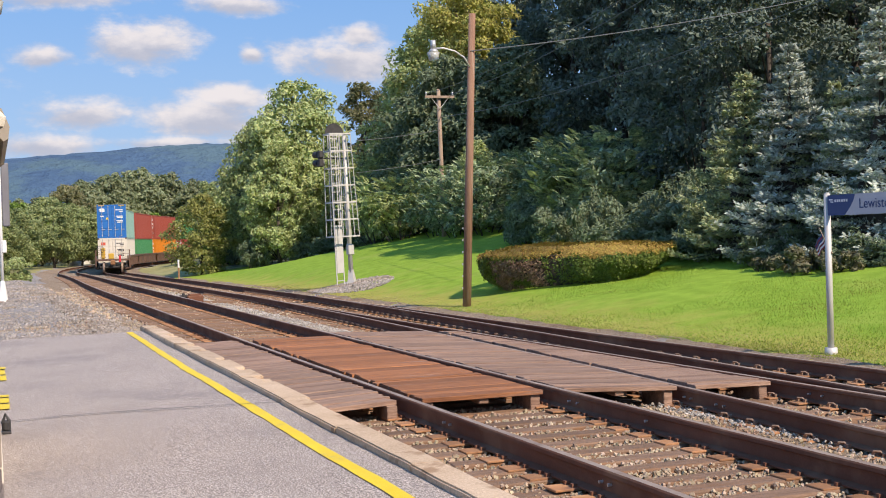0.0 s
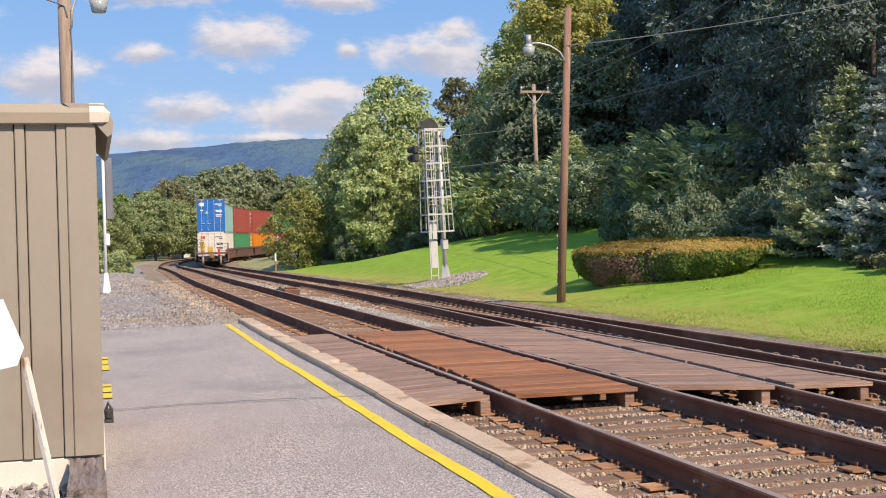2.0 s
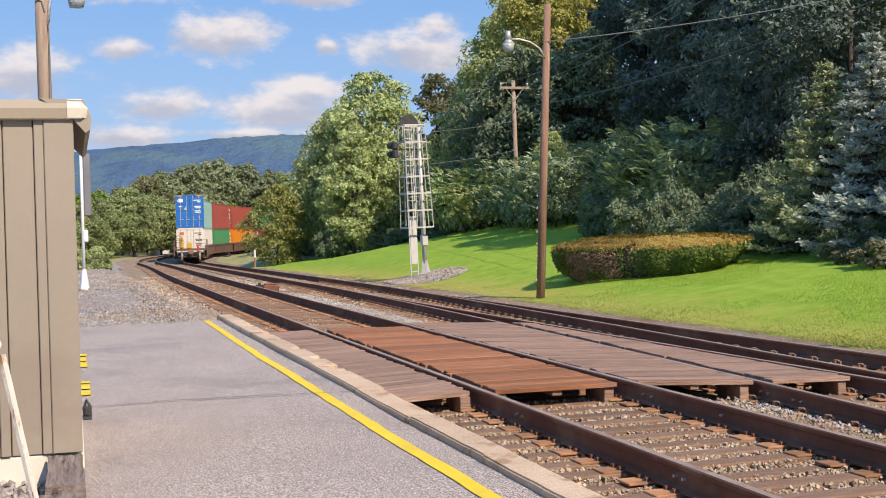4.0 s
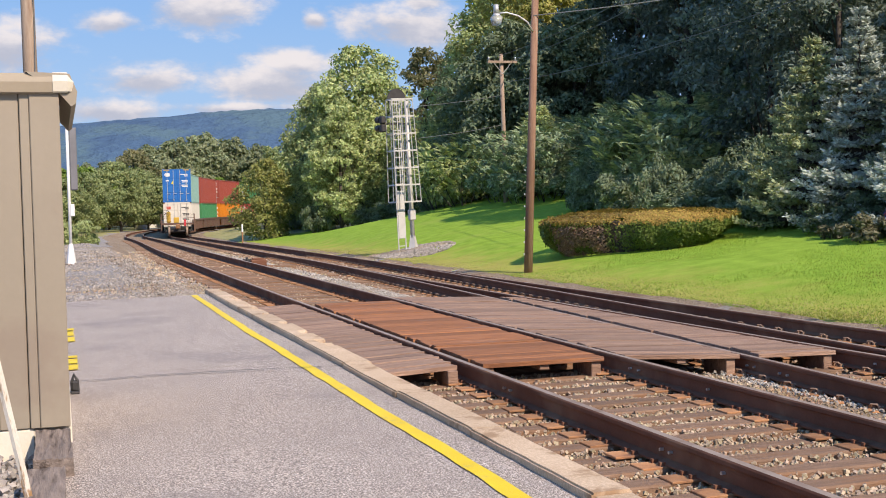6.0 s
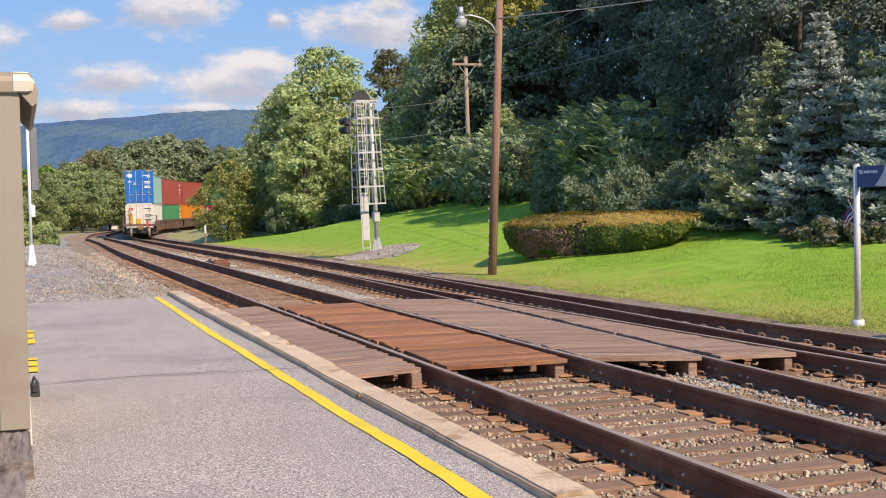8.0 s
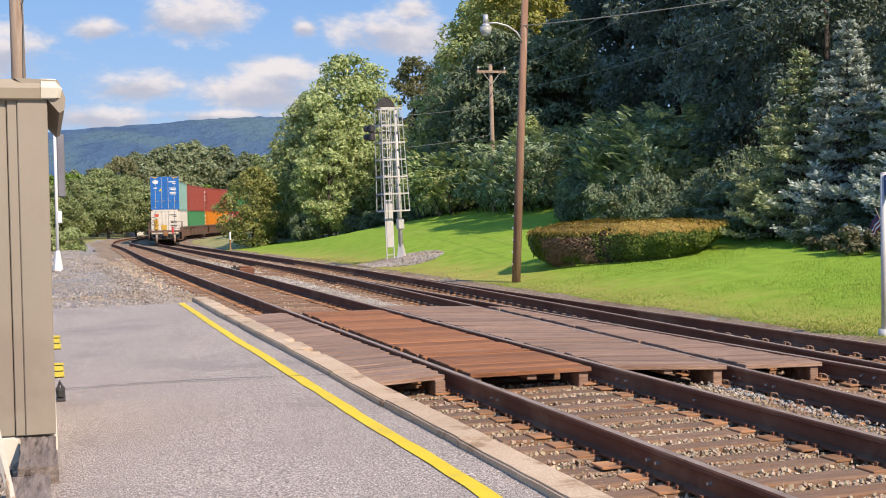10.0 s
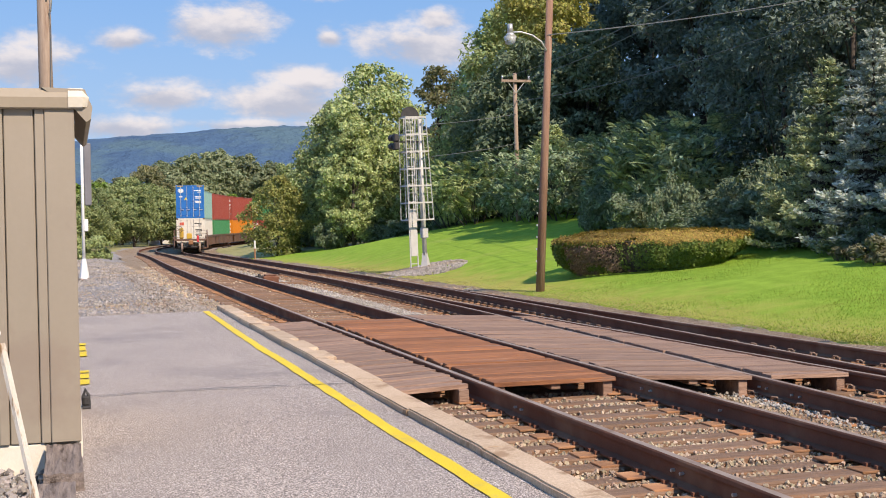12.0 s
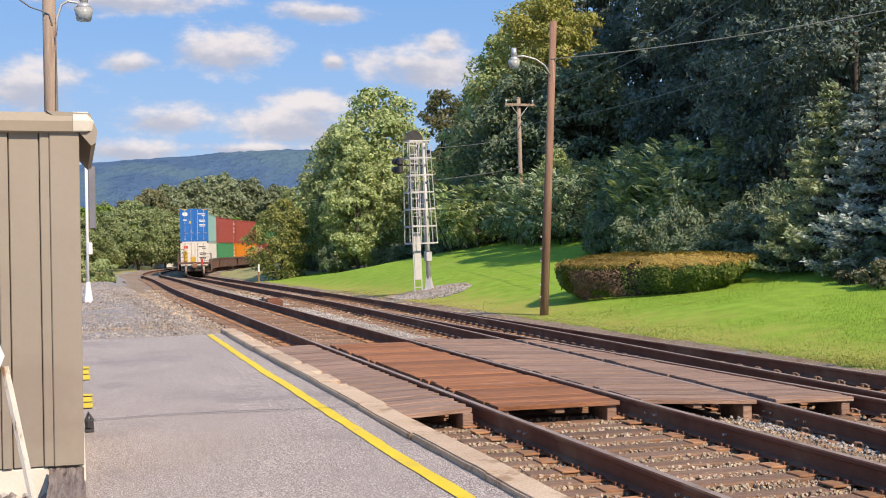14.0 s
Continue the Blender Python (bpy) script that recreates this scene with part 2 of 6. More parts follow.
M["grass"] = surface("lawn", (0.16, 0.28, 0.034), (0.285, 0.44, 0.068), 2.2, 1.0, 0, 0.6, 30, (0.27, 0.375, 0.07), stain_scale=0.35, stain_lo=0.52, stain_hi=0.72, world_space=True, bump_dist=0.03, spec=0.05)


def add_verge(m):
    """Scorched, thinner grass along the ballast and in patches."""
    k = Net(m.node_tree, False)
    p = next(n for n in k.t.nodes if n.type == "BSDF_PRINCIPLED")
    green = p.inputs["Base Color"].links[0].from_socket
    sep = k.n("ShaderNodeSeparateXYZ")
    pos = k.n("ShaderNodeNewGeometry").outputs["Position"]
    k.link(pos, sep.inputs[0])
    patch = k.math("MULTIPLY_ADD", k.noise(pos, 0.9, 5.0, 0.7), 5.0, -2.5)
    edge = k.smooth(k.math("ADD", sep.outputs[0], patch), 13.5, 10.6)
    k.link(k.mix(k.math("MULTIPLY", edge, 0.8), green, (0.40, 0.35, 0.10, 1)), p.inputs["Base Color"])


add_verge(M["grass"])
M["blade"] = surface("grass_blades", (0.195, 0.335, 0.045), (0.32, 0.49, 0.09), 0.6, 0.8, 0, 0.0, 25, (0.24, 0.26, 0.06), stain_scale=0.3, island=0.3, translucent=0.4, world_space=True)
M["dry"] = surface("dry_grass", (0.28, 0.25, 0.08), (0.46, 0.42, 0.19), 0.8, 0.9, 0, 0.6, 12, (0.16, 0.2, 0.04), stain_scale=0.5, world_space=True, island=0.3)
M["soil"] = surface("field_soil", (0.05, 0.055, 0.02), (0.13, 0.13, 0.05), 0.3, 0.95, 0, 0.6, 6, (0.20, 0.17, 0.10), stain_scale=0.06, world_space=True, bump_dist=0.05)
M["bark"] = surface("bark", (0.04, 0.032, 0.026), (0.10, 0.082, 0.068), 4, 0.95, 0, 0.9, 20, stretch=(3, 3, 0.6))


def leafy(name, a, b, tr=0.4, island=0.4, gain=1.75):
    a, b = tuple(c * gain for c in a), tuple(c * gain for c in b)
    return surface(name, a, b, 0.35, 0.65, 0, 0.0, 3.0, island=island, translucent=tr, spread=0.14)


M["leaf"] = leafy("leaf_green", (0.062, 0.10, 0.022), (0.13, 0.19, 0.042))
M["leaf_dark"] = leafy("leaf_deep_green", (0.076, 0.104, 0.094), (0.17, 0.208, 0.178), 0.3)
M["leaf_light"] = leafy("leaf_light_green", (0.15, 0.19, 0.078), (0.33, 0.37, 0.19), island=0.4)
M["leaf_fresh"] = leafy("leaf_fresh_green", (0.085, 0.112, 0.042), (0.25, 0.285, 0.14), 0.35)
# green darkened for undergrowth: shade at the wood edge put into the colour
M["leaf_shade"] = leafy("leaf_shade_green", (0.062, 0.088, 0.054), (0.145, 0.182, 0.118), 0.3)
# pale tan leaves darkened, the shade below the spruces being in the colour
M["leaf_tan_shaded"] = leafy("leaf_shaded_tan", (0.055, 0.055, 0.034), (0.13, 0.122, 0.078), 0.25)
# leaf_dark scaled down: shade on the wood's front trees put into the colour
M["leaf_dark_shaded"] = leafy("leaf_shaded_deep_green", (0.050, 0.073, 0.066), (0.116, 0.147, 0.124), 0.25)
M["leaf_grey"] = leafy("leaf_grey_green", (0.075, 0.115, 0.062), (0.235, 0.29, 0.185), 0.3, 0.5)
M["leaf_yellow"] = leafy("leaf_yellow_green", (0.19, 0.19, 0.05), (0.35, 0.335, 0.12))
M["leaf_olive"] = leafy("leaf_olive", (0.105, 0.128, 0.072), (0.21, 0.235, 0.145))
M["leaf_tan"] = leafy("leaf_tan_green", (0.11, 0.12, 0.038), (0.24, 0.24, 0.09))
M["leaf_brown"] = leafy("leaf_brownish_green", (0.085, 0.088, 0.046), (0.20, 0.19, 0.105))
M["needle"] = leafy("spruce_needles", (0.088, 0.112, 0.058), (0.24, 0.265, 0.15), 0.2)
M["needle_blue"] = leafy("blue_spruce_needles", (0.12, 0.142, 0.128), (0.33, 0.365, 0.33), 0.2)
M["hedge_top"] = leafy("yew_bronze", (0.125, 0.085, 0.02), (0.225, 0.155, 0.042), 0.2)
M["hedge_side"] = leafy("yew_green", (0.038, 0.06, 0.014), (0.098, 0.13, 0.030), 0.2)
M["hedge_dead"] = leafy("yew_dead", (0.13, 0.08, 0.058), (0.25, 0.165, 0.12), 0.1)

# ---- building helpers ----


def link_mesh(name, me, mat, parent=None, label=""):
    me.materials.append(mat)
    ob = new(name, me)
    if parent is not None:
        ob.parent = parent
    if label:
        ob["label"] = label
    return ob


def part(name, bm, mat, parent=None, label="", smooth=False):
    me = bpy.data.meshes.new(name)
    bmesh.ops.recalc_face_normals(bm, faces=bm.faces)
    if smooth:
        for f in bm.faces:
            f.smooth = True
    bm.to_mesh(me)
    bm.free()
    return link_mesh(name, me, mat, parent, label)


def raw(name, verts, faces, mat, parent=None, label="", smooth=False):
    me = bpy.data.meshes.new(name)
    me.from_pydata(verts if isinstance(verts, list) else verts.tolist(), [], faces if isinstance(faces, list) else faces.tolist())
    if smooth:
        me.polygons.foreach_set("use_smooth", [True] * len(me.polygons))
    me.update()
    return link_mesh(name, me, mat, parent, label)


def thing(name, label, category, at=(0, 0, 0), turn=0.0, group="", kind=""):
    ob = tagged(new(name), label, category, group, kind)
    ob.matrix_basis = pose(*at, 0, 0, turn)
    return ob


def box(bm, lo, hi, bevel=0.0, m=None):
    lo, hi = Vector(lo), Vector(hi)
    c, s = (lo + hi) / 2, hi - lo
    made = bmesh.ops.create_cube(bm, size=1.0, matrix=Matrix.Translation(c) @ Matrix.Diagonal((*s, 1)))["verts"]
    if bevel:
        edges = {e for v in made for e in v.link_edges}
        made = bmesh.ops.bevel(bm, geom=list(edges), offset=bevel, segments=1, affect="EDGES")["verts"]
    if m is not None:
        bmesh.ops.transform(bm, matrix=m, verts=list(made))
    return bm


def rod(bm, a, b, r0, r1=None, n=8):
    a, b = Vector(a), Vector(b)
    d = b - a
    m = Matrix.Translation((a + b) / 2) @ d.to_track_quat("Z", "Y").to_matrix().to_4x4()
    bmesh.ops.create_cone(bm, cap_ends=True, segments=n, radius1=r0, radius2=r0 if r1 is None else r1, depth=d.length, matrix=m)
    return bm


def bar(bm, a, b, w, h):
    """A square bar between two points."""
    a, b = Vector(a), Vector(b)
    d = b - a
    m = Matrix.Translation((a + b) / 2) @ d.to_track_quat("Y", "Z").to_matrix().to_4x4() @ Matrix.Diagonal((w, d.length, h, 1))
    bmesh.ops.create_cube(bm, size=1.0, matrix=m)
    return bm


def tube(bm, points, r, n=6):
    """One round tube through the points."""
    points = [Vector(p) for p in points]
    rings = []
    for i, p in enumerate(points):
        d = (points[min(i + 1, len(points) - 1)] - points[max(i - 1, 0)]).normalized()
        q = d.to_track_quat("Z", "Y")
        rings.append([bm.verts.new(p + q @ Vector((r * math.cos(2 * math.pi * k / n), r * math.sin(2 * math.pi * k / n), 0))) for k in range(n)])
    for a, b in zip(rings, rings[1:]):
        for k in range(n):
            bm.faces.new((a[k], a[(k + 1) % n], b[(k + 1) % n], b[k]))
    bm.faces.new(rings[0])
    bm.faces.new(rings[-1])
    return bm


def B():
    return bmesh.new()


# ---- the lie of the land ----
BEND_Y, RA, DRIFT = 100.0, 180.0, 1.5
XA = 4.46
CX = XA + RA + DRIFT


def ease(v, lo, hi):
    t = min(1.0, max(0.0, (v - lo) / (hi - lo)))
    return t * t * (3 - 2 * t)


def along(x0, s):
    """The point at station s on a line that runs x0 from the origin on the straight, then round the bend."""
    if s <= BEND_Y:
        return Vector((x0 + DRIFT * ease(s, 38, 99), s, 0))
    a = (s - BEND_Y) / RA
    r = XA + RA - x0
    return Vector((CX - r * math.cos(a), BEND_Y + r * math.sin(a), 0))


def sink(s):
    """How far the line has fallen below the platform's level at station s."""
    return 0.5 * ease(s, 35, 105)


def heading(s):
    return 0.0 if s <= BEND_Y else -(s - BEND_Y) / RA


def abreast(x, y):
    """How far right of the platform line a place lies, measured across the track."""
    if y <= BEND_Y:
        return x - DRIFT * ease(y, 38, 99)
    return CX - DRIFT - math.hypot(x - CX, y - BEND_Y)


def ground_z(x, y):
    return level_z(x, y) - sink(y) * (1 - 0.8 * ease(abreast(x, y), 11, 16))


def level_z(x, y):
    a = abreast(x, y)
    s = a - 10.5
    if s > 0:
        ye = min(max(y, 0.0), 52.0)
        slope = (0.06 + 0.0025 * ye) * (1 - 0.75 * ease(y, 62, 82))
        near = min(s, 14.0)
        z = -0.30 + slope * near * ease(near, -0.5, 3.0)
        if s > 14:
            z += (s - 14) * 0.42 * (1 - ease(y, 85, 130)) * (1 - ease(s, 90, 200))
        return z
    if a < 2.0:
        return -0.12 - 0.06 * ease(-a, 0, 8)
    return -0.46


def make_ground():
    """One sheet of land out to the horizon: yard gravel, track formation, lawn, wooded slope, fields."""
    def axis(fine_lo, fine_hi, step, far):
        mid = list(np.arange(fine_lo, fine_hi + step / 2, step))
        lo, hi, d = [fine_lo], [fine_hi], step
        while hi[-1] < far:
            d *= 1.35
            hi.append(hi[-1] + d)
            lo.append(lo[-1] - d)
        return lo[:0:-1] + mid + hi[1:]
    xs, ys = axis(-8, 40, 0.6, 3600), axis(-6, 100, 0.8, 3600)
    verts = []
    for y in ys:
        for x in xs:
            z = ground_z(x, y)
            a = abreast(x, y)
            z += 0.05 * noise.noise((x * 0.4, y * 0.4, 0.3)) * (1 if (a > 12 or a < 1.5) else 0.2)
            if a < 1.6 and 24 < y < 75:
                z += 0.32 * ease(noise.noise((x * 0.35 + 3.1, y * 0.16, 1.7)), 0.05, 0.6)
            verts.append((x, y, z))
    nx = len(xs)
    faces, slots = [], []
    for j in range(len(ys) - 1):
        for i in range(nx - 1):
            x, y = (xs[i] + xs[i + 1]) / 2, (ys[j] + ys[j + 1]) / 2
            a = abreast(x, y) + 0.8 * noise.noise((x * 0.3, y * 0.3, 5.0))
            faces.append((j * nx + i, j * nx + i + 1, (j + 1) * nx + i + 1, (j + 1) * nx + i))
            if a > 10.2 and a < 26 and -30 < y < 84:
                slots.append(0)
            elif -9 < a < 10.2 and -30 < y < 62:
                slots.append(1)
            elif (-3 if y < 80 else 1.0) < a < 10.2 and -60 < y < 260 and x > -20 and x < 200:
                slots.append(1)
            elif 10.2 <= a < 15 and 84 <= y < 220 and x < 90:
                slots.append(3)
            elif -8 < a <= 1.0 and 60 < y < 220 and x < 60:
                slots.append(3)
            else:
                slots.append(2)
    ob = raw("ground", verts, faces, M["grass"], smooth=True)
    for key in ("gravel", "soil", "dry"):
        ob.data.materials.append(M[key])
    ob.data.polygons.foreach_set("material_index", slots)
    tagged(ob, "bright green mown lawn, grey gravel yard and rough fields", "ground", kind="structure")


make_ground()


def bed_z(x):
    """Height of the ballast across the two tracks."""
    knots = [(1.5, -0.12), (2.3, -0.15), (2.84, -0.275), (3.1, -0.27), (5.8, -0.27), (6.3, -0.33), (7.0, -0.385), (9.9, -0.39), (10.4, -0.385), (11.0, -0.33)]
    for (a, za), (b, zb) in zip(knots, knots[1:]):
        if x <= b:
            return za + (zb - za) * max(0.0, (x - a) / (b - a))
    return knots[-1][1]


def make_bed():
    stations = list(np.arange(-15, 76, 0.5)) + list(np.arange(76, 240, 2.0))
    rows = []
    for s in stations:
        lo = 2.66 if s < 21.9 else 1.75 + 0.3 * noise.noise((s * 0.4, 0, 0))
        hi = 10.55 + 0.35 * noise.noise((s * 0.7, 3, 0)) + 0.1 * noise.noise((s * 2.7, 3, 0))
        row = []
        for i in range(25):
            x = lo + (hi - lo) * i / 24
            p = along(x, s)
            row.append((p.x, p.y, bed_z(x) - sink(s) + 0.03 * noise.noise((x * 3, s * 3, 0)) + (0.10 * (i == 24) - 0.02) * (i in (0, 24))))
        rows.append(row)
    verts = [v for row in rows for v in row]
    faces = [(j * 25 + i, j * 25 + i + 1, (j + 1) * 25 + i + 1, (j + 1) * 25 + i) for j in range(len(rows) - 1) for i in range(24)]
    tagged(raw("ballast_bed", verts, faces, M["bed"], smooth=True), "grey-brown crushed stone bed under the tracks", "ballast", kind="structure")


make_bed()


def stones(name, places, sizes, mat, label):
    """Many loose stones in one mesh."""
    rng = np.random.default_rng(5)
    cube = np.array([(x, y, z) for x in (-1, 1) for y in (-1, 1) for z in (-1, 1)], float)
    quads = np.array([(0, 1, 3, 2), (4, 6, 7, 5), (0, 4, 5, 1), (2, 3, 7, 6), (0, 2, 6, 4), (1, 5, 7, 3)])
    n = len(places)
    v = cube[None] * rng.uniform(0.55, 1.0, (n, 8, 3)) * 0.5
    v[:, :, 2] *= 0.75
    for i, j in ((0, 1), (1, 2), (0, 2)):
        a = rng.uniform(0, 6.28, n)
        c, s = np.cos(a)[:, None], np.sin(a)[:, None]
        p, q = v[:, :, i].copy(), v[:, :, j].copy()
        v[:, :, i], v[:, :, j] = c * p - s * q, s * p + c * q
    v = v * np.asarray(sizes)[:, None, None] + np.asarray(places)[:, None, :]
    faces = (quads[None] + (np.arange(n) * 8)[:, None, None]).reshape(-1, 4)
    return tagged(raw(name, v.reshape(-1, 3), faces, mat), label, "stones", kind="stuff")


def make_stones():
    rng = np.random.default_rng(3)
    places, sizes = [], []
    for _ in range(38000):
        s = 3.8 + 26 * rng.random() ** 1.9
        x = rng.uniform(2.72, 10.5)
        if 11.2 < s < 19.7 and x < 7.6:
            continue
        tie_s = 3.0 if x < 6.0 else 5.0
        gap = 0.405 if x < 6.0 else 0.47
        off = abs((s - tie_s + gap / 2) % gap - gap / 2)
        if off < 0.075 and (3.2 < x < 5.75 or 6.6 < x < 10.2) and rng.random() < 0.88:
            continue
        places.append((x, s, bed_z(x) + rng.uniform(0.005, 0.045)))
        sizes.append(rng.uniform(0.015, 0.036))
    for _ in range(15000):
        s, x = 3.8 + 7.6 * rng.random(), rng.uniform(2.72, 5.8)
        if abs((s - 3.0 + 0.2025) % 0.405 - 0.2025) > 0.085:
            places.append((x, s, bed_z(x) + rng.uniform(0.005, 0.05)))
            sizes.append(rng.uniform(0.014, 0.034))
    for _ in range(5200):
        s, x = 9.0 + 35.5 * rng.random(), rng.uniform(6.1, 6.75)
        if not 11.0 < s < 20.2:
            places.append((x, s, bed_z(x) - sink(s) + 0.02))
            sizes.append(rng.uniform(0.018, 0.036))
    for _ in range(3500):
        s = 30 + 30 * rng.random()
        x = rng.uniform(2.3, 10.5)
        places.append((x, s, bed_z(x) - sink(s) + 0.02))
        sizes.append(rng.uniform(0.05, 0.09))
    pale = [p[0] > (6.35 if p[1] < 12 else 6.1) and p[0] < 6.75 for p in places]
    for name, want, mat, label in (("ballast_stones", False, "stone", "loose grey and rust-stained crushed stones between the ties"),
                                   ("clean_ballast", True, "clean_stone", "strip of clean pale grey crushed stone between the two tracks")):
        stones(name, [p for p, k in zip(places, pale) if k == want], [z for z, k in zip(sizes, pale) if k == want], M[mat], label)
    places, sizes = [], []
    for _ in range(13000):
        s = 22.1 + 50 * rng.random() ** 1.9
        x = rng.uniform(-2.0, 3.3)
        z = bed_z(x) - sink(s) if x > 1.9 else ground_z(x, s) + 0.32 * ease(noise.noise((x * 0.35 + 3.1, s * 0.16, 1.7)), 0.05, 0.6) * (x < 1.6) * (s > 24)
        places.append((x, s, z + 0.01))
        sizes.append(rng.uniform(0.02, 0.055) * (1 + (s - 22) * 0.015))
    for _ in range(2600):
        a, r = rng.uniform(0, 2 * math.pi), rng.random() ** 0.6
        x, y = 11.85 + 1.45 * r * math.cos(a), 41.6 + 2.3 * r * math.sin(a)
        places.append((x, y, ground_z(x, y) + 0.02 + 0.11 * (1 - r)))
        sizes.append(rng.uniform(0.03, 0.075))
    for _ in range(3200):
        x, y = rng.uniform(-1.3, -0.2), rng.uniform(5, 8.32)
        places.append((x, y, -0.11 + 0.06 * ease(y, 6.0, 8.2) * rng.random()))
        sizes.append(rng.uniform(0.02, 0.05))
    stones("gravel_stones", places, sizes, M["gravel_stone"], "loose pale gravel beyond the platform end")


make_stones()

# ---- platform ----


def make_platform():
    bm = B()
    nx, ny = 10, 120
    grid = []
    for j in range(ny + 1):
        y = -12 + 34 * j / ny
        for i in range(nx + 1):
            x = -0.02 + 2.57 * i / nx
            if j == ny:
                y_ = 21.75 + 0.42 * i / nx + 0.06 * noise.noise((x * 4, 0, 0))
            else:
                y_ = y
            grid.append(bm.verts.new((x, y_, 0.010 * noise.noise((x * 0.9, y * 0.5, 2)))))
    for j in range(ny):
        for i in range(nx):
            k = j * (nx + 1) + i
            bm.faces.new((grid[k], grid[k + 1], grid[k + nx + 2], grid[k + nx + 1]))
    edge = [e for e in bm.edges if e.is_boundary]
    down = bmesh.ops.extrude_edge_only(bm, edges=edge)["geom"]
    for v in [g for g in down if isinstance(g, bmesh.types.BMVert)]:
        v.co.z = -0.5
    tagged(part("platform_floor", bm, M["asphalt"], smooth=False), "worn grey asphalt platform with a thin cross crack", "platform", kind="structure")
    tagged(part("platform_floor", box(B(), (-5.0, -12.0, -0.5), (-0.022, 4.2, -0.004)), M["asphalt"]), "worn grey asphalt platform behind the shed's edging", "platform", kind="structure")
    for y0, wob in ((11.3, 0.0), (4.9, 1.3)):
        bm = B()
        pts = []
        for i in range(41):
            x = 0.02 + 2.46 * i / 40
            y = y0 + 0.10 * math.sin(x * 1.6 + wob) + 0.03 * noise.noise((x * 6, y0, 0))
            w = 0.012 + 0.007 * noise.noise((x * 9, y0, 3))
            pts.append((bm.verts.new((x, y - w, 0.0145)), bm.verts.new((x, y + w, 0.0145))))
        for (a, b), (c, d) in zip(pts, pts[1:]):
            bm.faces.new((a, c, d, b))
        tagged(part("asphalt_crack", bm, M["dark"]), "thin dark crack across the asphalt", "crack", kind="structure")
    bm = B()
    pts = []
    for i in range(240):
        y = -10 + 31.95 * i / 239
        w = 0.055 + 0.007 * noise.noise((0, y * 2.1, 4))
        x = 2.185 + 0.02 * noise.noise((5, y * 0.5, 0)) + 0.010 * noise.noise((5, y * 2.3, 1)) + 0.05 * ease(y, 16, 22)
        z = 0.010 * noise.noise((x * 0.9, y * 0.5, 2)) + 0.007
        pts.append((bm.verts.new((x - w, y, z)), bm.verts.new((x + w, y, z))))
    for (a, b), (c, d) in zip(pts, pts[1:]):
        bm.faces.new((a, b, d, c))
    tagged(part("safety_line", bm, M["yellow"]), "worn yellow painted safety line on the platform", "painted line", kind="structure")
    kerb = thing("platform_kerb", "weathered tan stone kerb with chipped broken edges", "kerb", kind="structure")
    rng = random.Random(8)
    y = -10.0
    while y < 22.4:
        n = rng.uniform(1.5, 2.1)
        end = min(y + n, 22.5)
        bm = B()
        top = 0.052 if y > 5.5 else 0.035
        box(bm, (2.478, y + 0.004, -0.5), (2.70 + 0.04 * ease(y, 8, 11), end - 0.004, top))
        bmesh.ops.subdivide_edges(bm, edges=[e for e in bm.edges if abs(e.verts[0].co.y - e.verts[1].co.y) > 0.3], cuts=15)
        rim = [e for e in bm.edges if all(v.co.z > 0 for v in e.verts) and abs(e.verts[0].co.y - e.verts[1].co.y) > 0.01]
        bmesh.ops.bevel(bm, geom=rim, offset=0.012, segments=2, affect="EDGES")
        bmesh.ops.subdivide_edges(bm, edges=[e for e in bm.edges if abs(e.verts[0].co.x - e.verts[1].co.x) > 0.15 and e.verts[0].co.z > -0.1], cuts=3)
        tip, lift = rng.uniform(-0.012, 0.012), rng.uniform(-0.005, 0.005)
        for v in bm.verts:
            if v.co.z > -0.2:
                k = noise.noise((v.co.x * 3, v.co.y * 1.7, 7))
                v.co.x += 0.006 * noise.noise((v.co.y * 5.2, v.co.z * 9, 1)) + tip
                v.co.z += 0.006 * k + lift * 0.6 + 0.014 * ease(v.co.y, 9, 15)
                chip = noise.noise((v.co.y * 2.9, 4, 4)) + 0.25 * noise.noise((v.co.y * 9, 2, 4)) - 0.28 * (1 - ease(v.co.y, 8, 13))
                if chip > 0.16 and v.co.x > 2.64:
                    v.co.x -= 0.07 * min(1.0, (chip - 0.16) / 0.15)
                    v.co.z -= 0.06 * min(1.0, (chip - 0.16) / 0.15)
        part("kerb_stone", bm, M["kerb"], kerb)
        y = end
    return kerb


make_platform()

# ---- tracks ----
A_TOP, B_TOP = -0.03, -0.15


def rail_x(which, s):
    k = max(0.0, 40 - s)
    return {"a_left": 3.70, "a_right": 5.22, "branch_left": 7.5 - 0.0009 * k * k, "branch_right": 9.0 - 0.0009 * k * k,
            "b_left": 7.5 + 0.0005 * k * k, "b_right": 9.0 + 0.0005 * k * k}[which]


